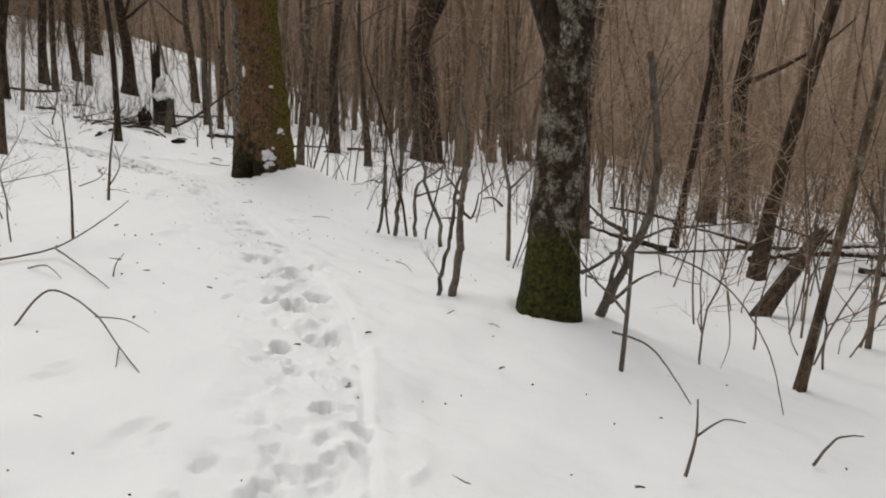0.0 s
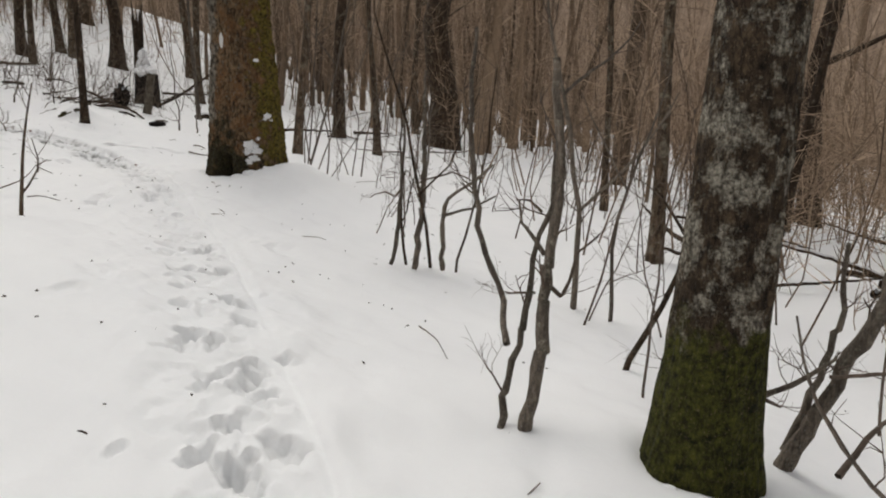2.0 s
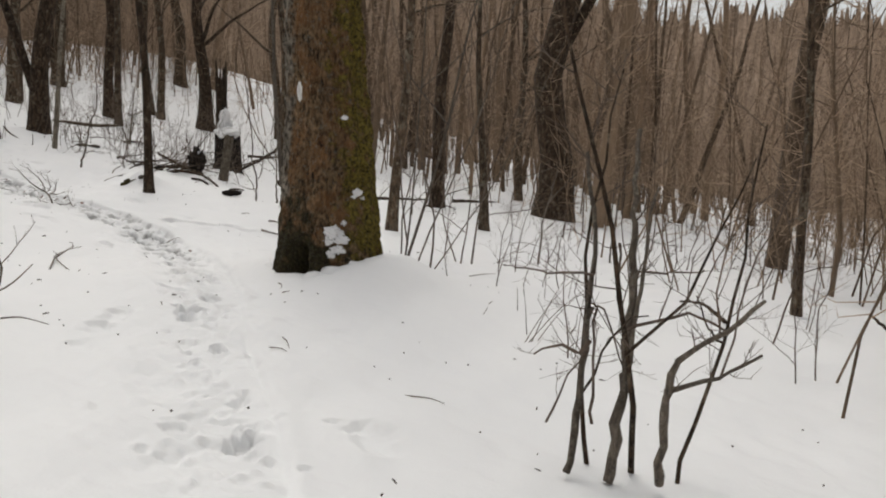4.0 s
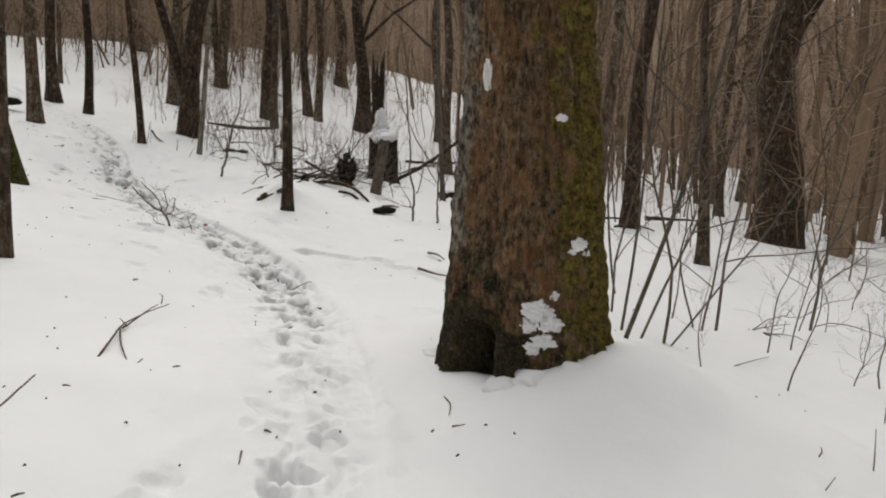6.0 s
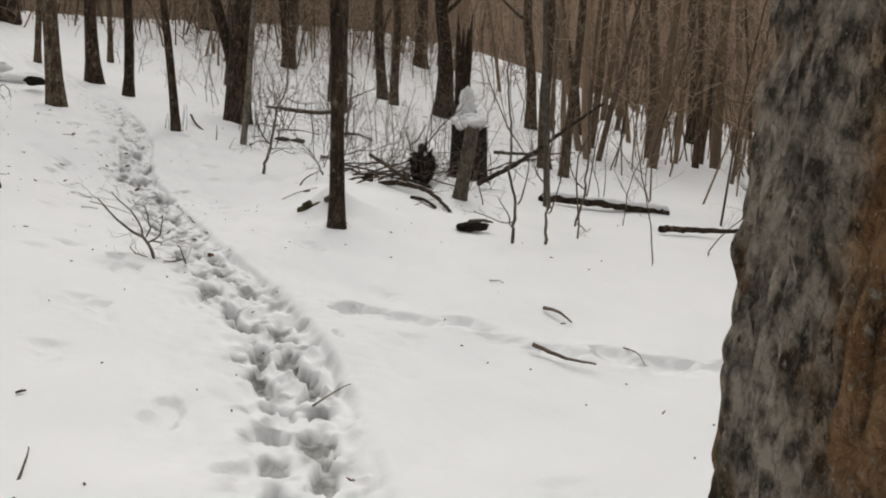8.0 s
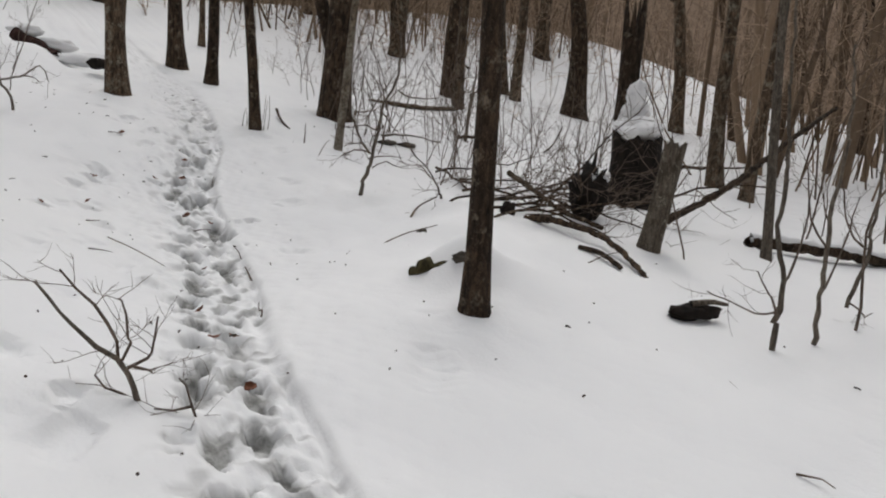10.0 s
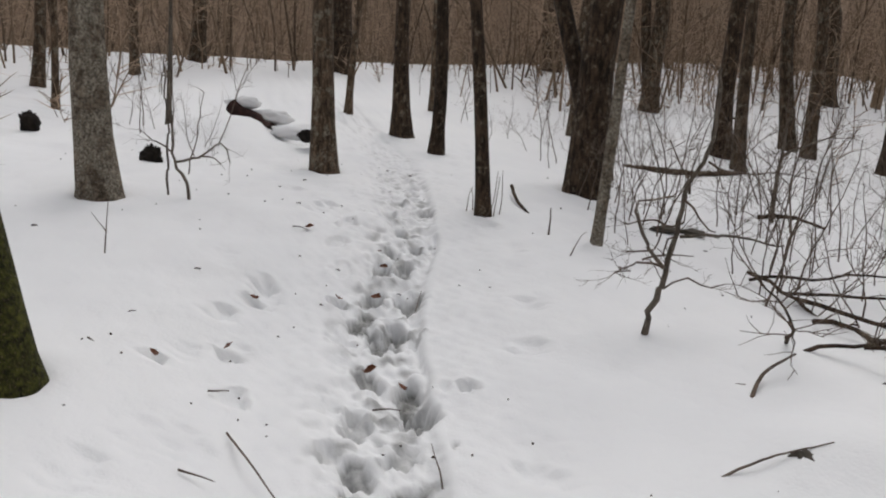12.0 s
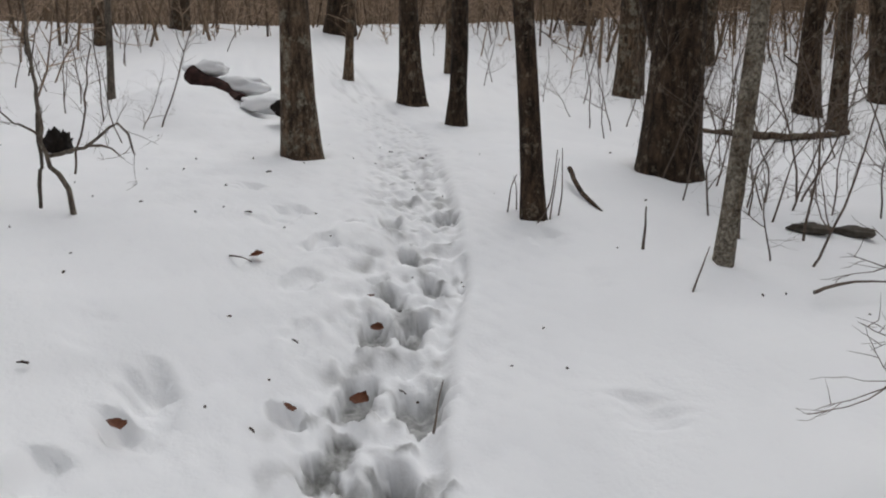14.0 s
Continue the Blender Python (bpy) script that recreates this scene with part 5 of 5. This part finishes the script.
def crumbs():
    """Bark crumbs and bits of twig scattered over the snow."""
    rng = random.Random(3)
    s = Soup()
    for _ in range(620):
        t = rng.uniform(0, 24)
        (x, y), _a = trail_point(t, rng.gauss(0, 2.0))
        z, a = ground(x, y) + rng.uniform(0, .012), rng.uniform(0, 6.28)
        ln, r = rng.choice((.006, .008, .01, .012, .018, .04)), rng.uniform(.003, .006)
        s.tube(((x, y, z), (x + ln * .5 * math.cos(a), y + ln * .5 * math.sin(a), z + .004), (x + ln * math.cos(a), y + ln * math.sin(a), z + .002)), (r, r, r * .6), 4)
    tagged(new("bark_crumbs", s.mesh("bark_crumbs", DEBRIS)), "dark bark crumbs strewn over the snow", "litter", kind="stuff")


crumbs()


def crooked(name, plant, r0, r1, *pts):
    """A crooked stem or branch of a plant through points, with short side twigs."""
    rng = random.Random(int(r0 * 9999) + len(pts))
    p = smooth_line(pts, .07)
    p = np.vstack((p, pts[-1]))
    p[1:-1] += np.array([[rng.gauss(0, .006) for _ in range(3)] for _ in p[1:-1]])
    s = Soup()
    s.tube(p, np.linspace(r0, r1, len(p)) * np.array([rng.uniform(.88, 1.15) for _ in p]), 8 if name == "stem" else 6)
    stem = part(name, s.mesh(name, BARK_THIN if r0 > .009 else TWIG_DARK), plant)
    s = Soup()
    fork_twigs(s, rng, p, max(r1 * .5, .002), 3 if name == "stem" else 4, .22, 1, 3)
    part("spray", s.mesh("spray", TWIG_DARK), stem, kind="stuff")


plant = thing("shrub", -0.39, 8.05, ground(-0.39, 8.05), "many-stemmed crooked bare shrub in the snow", "shrub", "saplings")
crooked("stem", plant, 0.024, 0.010, (-0.09, -0.01, 0.02), (-0.05, 0.02, 0.52), (-0.06, 0.03, 0.70), (-0.06, 0.04, 0.98), (-0.07, 0.05, 1.22), (-0.08, 0.07, 1.59))
crooked("stem", plant, 0.018, 0.008, (-0.28, -0.05, 0.06), (-0.24, 0.08, 0.30), (-0.23, 0.10, 0.79), (-0.22, 0.11, 0.95), (-0.23, 0.12, 1.16), (-0.29, 0.13, 1.48))
crooked("stem", plant, 0.022, 0.008, (0.14, 0.02, 0.02), (0.12, -0.05, 0.47), (0.15, -0.06, 0.62), (0.25, -0.04, 0.69), (0.34, -0.03, 0.76), (0.49, -0.02, 0.90))
crooked("branch", plant, 0.014, 0.005, (-0.05, 0.04, 0.52), (-0.02, -0.00, 0.84), (-0.02, -0.04, 1.08), (0.00, -0.08, 1.35))
crooked("branch", plant, 0.013, 0.006, (0.11, -0.06, 0.48), (0.22, -0.03, 0.50), (0.39, 0.02, 0.56), (0.53, 0.07, 0.64))
crooked("branch", plant, 0.009, 0.004, (-0.22, -0.04, 0.67), (-0.28, -0.04, 0.61), (-0.35, -0.04, 0.64), (-0.46, -0.05, 0.59))
crooked("branch", plant, 0.007, 0.003, (-0.22, 0.07, 0.94), (-0.43, 0.05, 0.95), (-0.57, 0.03, 0.96))
crooked("branch", plant, 0.008, 0.004, (-0.08, -0.06, 0.73), (0.11, -0.05, 0.80), (0.22, -0.04, 0.82), (0.35, -0.03, 0.74))
crooked("branch", plant, 0.008, 0.003, (-0.18, 0.00, 0.28), (-0.20, 0.02, 0.81), (-0.11, 0.03, 0.66), (-0.05, 0.03, 0.52))
crooked("branch", plant, 0.006, 0.003, (-0.39, -0.17, 0.33), (-0.27, -0.13, 0.62), (-0.23, -0.12, 0.66))
crooked("branch", plant, 0.007, 0.003, (-0.12, 0.08, 1.09), (-0.10, 0.09, 0.85), (-0.05, 0.11, 0.68))
crooked("branch", plant, 0.006, 0.003, (-0.02, 0.20, 0.95), (0.13, 0.20, 0.95), (0.28, 0.21, 0.98))
plant = thing("sapling", 0.12, 5.07, ground(0.12, 5.07), "pair of crooked dark saplings beside a mossy tree", "sapling", "saplings")
crooked("stem", plant, 0.030, 0.014, (0.00, 0.00, -0.08), (0.01, -0.00, 0.07), (0.04, -0.00, 0.36), (0.03, -0.00, 0.57), (0.03, -0.01, 0.71), (0.05, -0.01, 0.89), (0.05, -0.01, 1.08), (-0.00, -0.01, 1.49))
crooked("stem", plant, 0.016, 0.009, (-0.10, -0.00, 0.01), (-0.09, 0.08, 0.15), (-0.03, 0.08, 0.43), (-0.01, 0.07, 0.74), (0.04, 0.07, 0.94), (0.04, 0.07, 1.18))
crooked("stem", plant, 0.015, 0.008, (-0.10, -0.00, 0.38), (-0.10, 0.30, 0.48), (-0.19, 0.31, 0.67), (-0.25, 0.31, 0.94), (-0.29, 0.32, 1.27), (-0.29, 0.33, 1.61))
crooked("branch", plant, 0.010, 0.004, (0.02, 0.00, 0.75), (-0.07, 0.02, 0.86), (-0.09, 0.04, 0.95))
crooked("branch", plant, 0.009, 0.004, (0.04, 0.05, 0.63), (0.12, 0.06, 0.58), (0.16, 0.08, 0.74), (0.24, 0.09, 0.82))
crooked("branch", plant, 0.006, 0.003, (0.01, 0.10, 0.57), (-0.10, 0.10, 0.56))
crooked("branch", plant, 0.005, 0.003, (-0.10, 0.05, 0.16), (-0.17, 0.05, 0.26))
plant = thing("sapling", 1.18, 5.05, ground(1.18, 5.05), "leaning dark stem beside a mossy tree", "sapling", "saplings")
crooked("stem", plant, 0.036, 0.020, (-0.03, -0.00, -0.06), (-0.01, -0.00, 0.03), (0.07, -0.01, 0.23), (0.16, -0.01, 0.48), (0.24, -0.02, 0.67), (0.30, -0.02, 0.90), (0.29, -0.03, 1.29), (0.18, -0.05, 1.88))
crooked("branch", plant, 0.018, 0.008, (0.02, 0.05, 0.10), (0.08, 0.01, 0.37), (0.10, -0.04, 0.67), (0.06, -0.09, 1.01))
crooked("branch", plant, 0.016, 0.006, (-0.17, -0.05, 0.37), (-0.06, -0.07, 0.44), (0.08, -0.11, 0.57))
crooked("branch", plant, 0.008, 0.004, (-0.11, -0.00, 0.34), (-0.04, -0.00, 0.32))
plant = thing("sapling", -9.02, 17.15, ground(-9.02, 17.15), "crooked bare sapling with spreading branches", "sapling", "saplings")
crooked("stem", plant, 0.018, 0.008, (-0.00, -0.00, -0.03), (0.00, 0.00, 0.15), (0.04, 0.04, 0.29), (0.07, 0.07, 0.52), (0.09, 0.09, 0.65), (0.11, 0.11, 0.84), (0.17, 0.17, 1.02), (0.19, 0.19, 1.20), (0.19, 0.19, 1.45))
crooked("branch", plant, 0.010, 0.004, (0.06, 0.15, 0.56), (0.20, 0.31, 0.58), (0.32, 0.44, 0.56), (0.43, 0.57, 0.54))
crooked("branch", plant, 0.011, 0.005, (0.09, -0.02, 0.40), (0.01, -0.07, 0.52), (-0.05, -0.11, 0.69), (-0.04, -0.09, 0.75), (0.07, 0.05, 0.78))
crooked("branch", plant, 0.006, 0.003, (-0.01, 0.14, 0.26), (0.07, 0.24, 0.32), (0.16, 0.35, 0.27), (0.20, 0.41, 0.30))
crooked("branch", plant, 0.007, 0.003, (0.10, -0.04, 0.41), (0.00, -0.15, 0.43), (-0.06, -0.22, 0.37))
crooked("branch", plant, 0.006, 0.003, (0.03, -0.04, 0.49), (-0.05, -0.16, 0.47))
crooked("branch", plant, 0.007, 0.003, (0.01, 0.25, 0.63), (-0.03, 0.17, 0.61), (-0.09, 0.09, 0.64), (-0.16, -0.04, 0.62))
crooked("branch", plant, 0.007, 0.003, (0.05, 0.22, 0.79), (0.03, 0.18, 0.93), (-0.02, 0.10, 1.08))
crooked("branch", plant, 0.007, 0.003, (0.15, 0.02, 0.77), (0.21, 0.08, 0.68), (0.28, 0.13, 0.61))
crooked("branch", plant, 0.008, 0.003, (0.05, 0.38, 0.97), (0.17, 0.53, 0.91), (0.30, 0.68, 0.93))
crooked("branch", plant, 0.006, 0.003, (0.10, 0.05, 0.57), (0.07, 0.02, 0.55), (0.06, 0.02, 0.47))
crooked("branch", plant, 0.006, 0.003, (-0.05, -0.22, 0.40), (-0.01, -0.17, 0.38), (-0.06, -0.23, 0.37))
plant = thing("sapling", -12.50, 15.84, ground(-12.50, 15.84), "small crooked shrub with a bent branch", "sapling", "saplings")
crooked("stem", plant, 0.014, 0.005, (0.03, 0.04, -0.03), (0.03, 0.04, 0.04), (0.01, 0.00, 0.17), (-0.03, -0.06, 0.28), (-0.03, -0.07, 0.60), (-0.04, -0.09, 0.91))
crooked("stem", plant, 0.010, 0.005, (-0.07, -0.09, 0.01), (-0.18, -0.06, 0.20), (-0.18, -0.05, 0.49), (-0.21, -0.06, 0.77), (-0.22, -0.07, 1.04))
crooked("branch", plant, 0.010, 0.004, (-0.03, -0.04, 0.27), (0.06, 0.11, 0.32), (0.15, 0.25, 0.43), (0.20, 0.31, 0.28))
crooked("branch", plant, 0.007, 0.003, (0.03, 0.12, 0.32), (0.10, 0.23, 0.31), (0.12, 0.26, 0.27))
crooked("branch", plant, 0.007, 0.003, (-0.16, -0.04, 0.35), (-0.25, -0.14, 0.44), (-0.34, -0.22, 0.51))
crooked("branch", plant, 0.006, 0.003, (-0.12, 0.09, 0.17), (-0.10, 0.16, 0.55), (-0.09, 0.20, 0.83))
plant = thing("dead_branch", -7.06, 13.57, ground(-7.06, 13.57), "dead branching twig sprawled beside the trail", "branch", "fallen branches")
crooked("stem", plant, 0.011, 0.004, (0.00, 0.00, -0.02), (-0.03, -0.02, 0.10), (-0.07, -0.04, 0.15), (-0.17, -0.10, 0.21), (-0.24, -0.14, 0.29), (-0.32, -0.18, 0.40))
crooked("branch", plant, 0.007, 0.003, (-0.09, -0.02, 0.14), (-0.11, -0.04, 0.27), (-0.20, -0.11, 0.39), (-0.24, -0.14, 0.45))
crooked("branch", plant, 0.006, 0.003, (-0.02, -0.05, 0.15), (-0.01, -0.02, 0.23), (-0.07, -0.03, 0.36))
crooked("branch", plant, 0.007, 0.003, (-0.06, 0.00, 0.10), (0.00, 0.06, 0.16), (-0.00, 0.08, 0.29))
crooked("branch", plant, 0.006, 0.003, (-0.02, -0.01, 0.12), (0.05, 0.02, 0.11))
crooked("branch", plant, 0.006, 0.003, (-0.02, 0.01, -0.02), (-0.12, -0.04, 0.02), (-0.17, -0.06, 0.06))
plant = thing("dead_branch", -6.89, 13.62, ground(-6.89, 13.62), "small forked twig beside the trodden trail", "branch", "fallen branches")
crooked("stem", plant, 0.006, 0.003, (-0.06, -0.04, -0.10), (0.04, 0.03, -0.03), (0.03, 0.02, 0.02), (-0.01, 0.00, 0.12))
crooked("branch", plant, 0.005, 0.003, (0.03, 0.02, 0.02), (-0.03, -0.02, -0.00), (-0.08, -0.05, -0.00))
plant = thing("sapling", -5.39, 16.23, ground(-5.39, 16.23), "thin crooked sapling in the snow", "sapling", "saplings")
crooked("stem", plant, 0.016, 0.006, (0.01, 0.00, -0.05), (0.01, 0.01, 0.17), (0.01, 0.01, 0.39), (-0.04, -0.02, 0.63), (-0.05, -0.03, 0.99), (-0.10, -0.06, 1.41), (-0.13, -0.08, 1.81))
crooked("branch", plant, 0.007, 0.003, (0.01, 0.06, 0.26), (-0.05, 0.03, 0.20), (-0.33, -0.15, 0.30))
crooked("branch", plant, 0.008, 0.003, (-0.00, 0.12, 0.37), (0.05, 0.18, 0.59), (0.05, 0.22, 0.90))
crooked("branch", plant, 0.007, 0.003, (0.02, -0.11, 0.20), (-0.02, -0.13, 0.35), (-0.09, -0.18, 0.46))
plant = thing("sapling", -5.23, 16.79, ground(-5.23, 16.79), "thin crooked sapling in the snow", "sapling", "saplings")
crooked("stem", plant, 0.016, 0.006, (0.00, 0.00, -0.05), (-0.01, 0.00, 0.18), (-0.01, 0.01, 0.44), (-0.03, 0.00, 0.74), (-0.01, 0.02, 1.16), (-0.06, 0.01, 1.68))
crooked("branch", plant, 0.008, 0.003, (-0.02, 0.11, 0.25), (0.05, 0.14, 0.50), (0.09, 0.15, 0.84))
crooked("branch", plant, 0.007, 0.003, (0.00, -0.12, 0.52), (-0.10, -0.16, 0.71), (-0.17, -0.17, 0.99))
plant = thing("sapling", -4.95, 17.60, ground(-4.95, 17.60), "thin crooked sapling in the snow", "sapling", "saplings")
crooked("stem", plant, 0.014, 0.006, (-0.18, -0.11, 0.10), (-0.13, -0.08, 0.36), (-0.12, -0.06, 0.58), (-0.12, -0.05, 0.92), (-0.18, -0.07, 1.55))
crooked("branch", plant, 0.007, 0.003, (-0.18, -0.11, 0.14), (-0.07, -0.05, 0.06), (-0.03, -0.02, 0.08))
crooked("branch", plant, 0.008, 0.003, (-0.13, 0.03, 0.49), (-0.26, -0.05, 0.63), (-0.35, -0.10, 1.00))
build_ground()
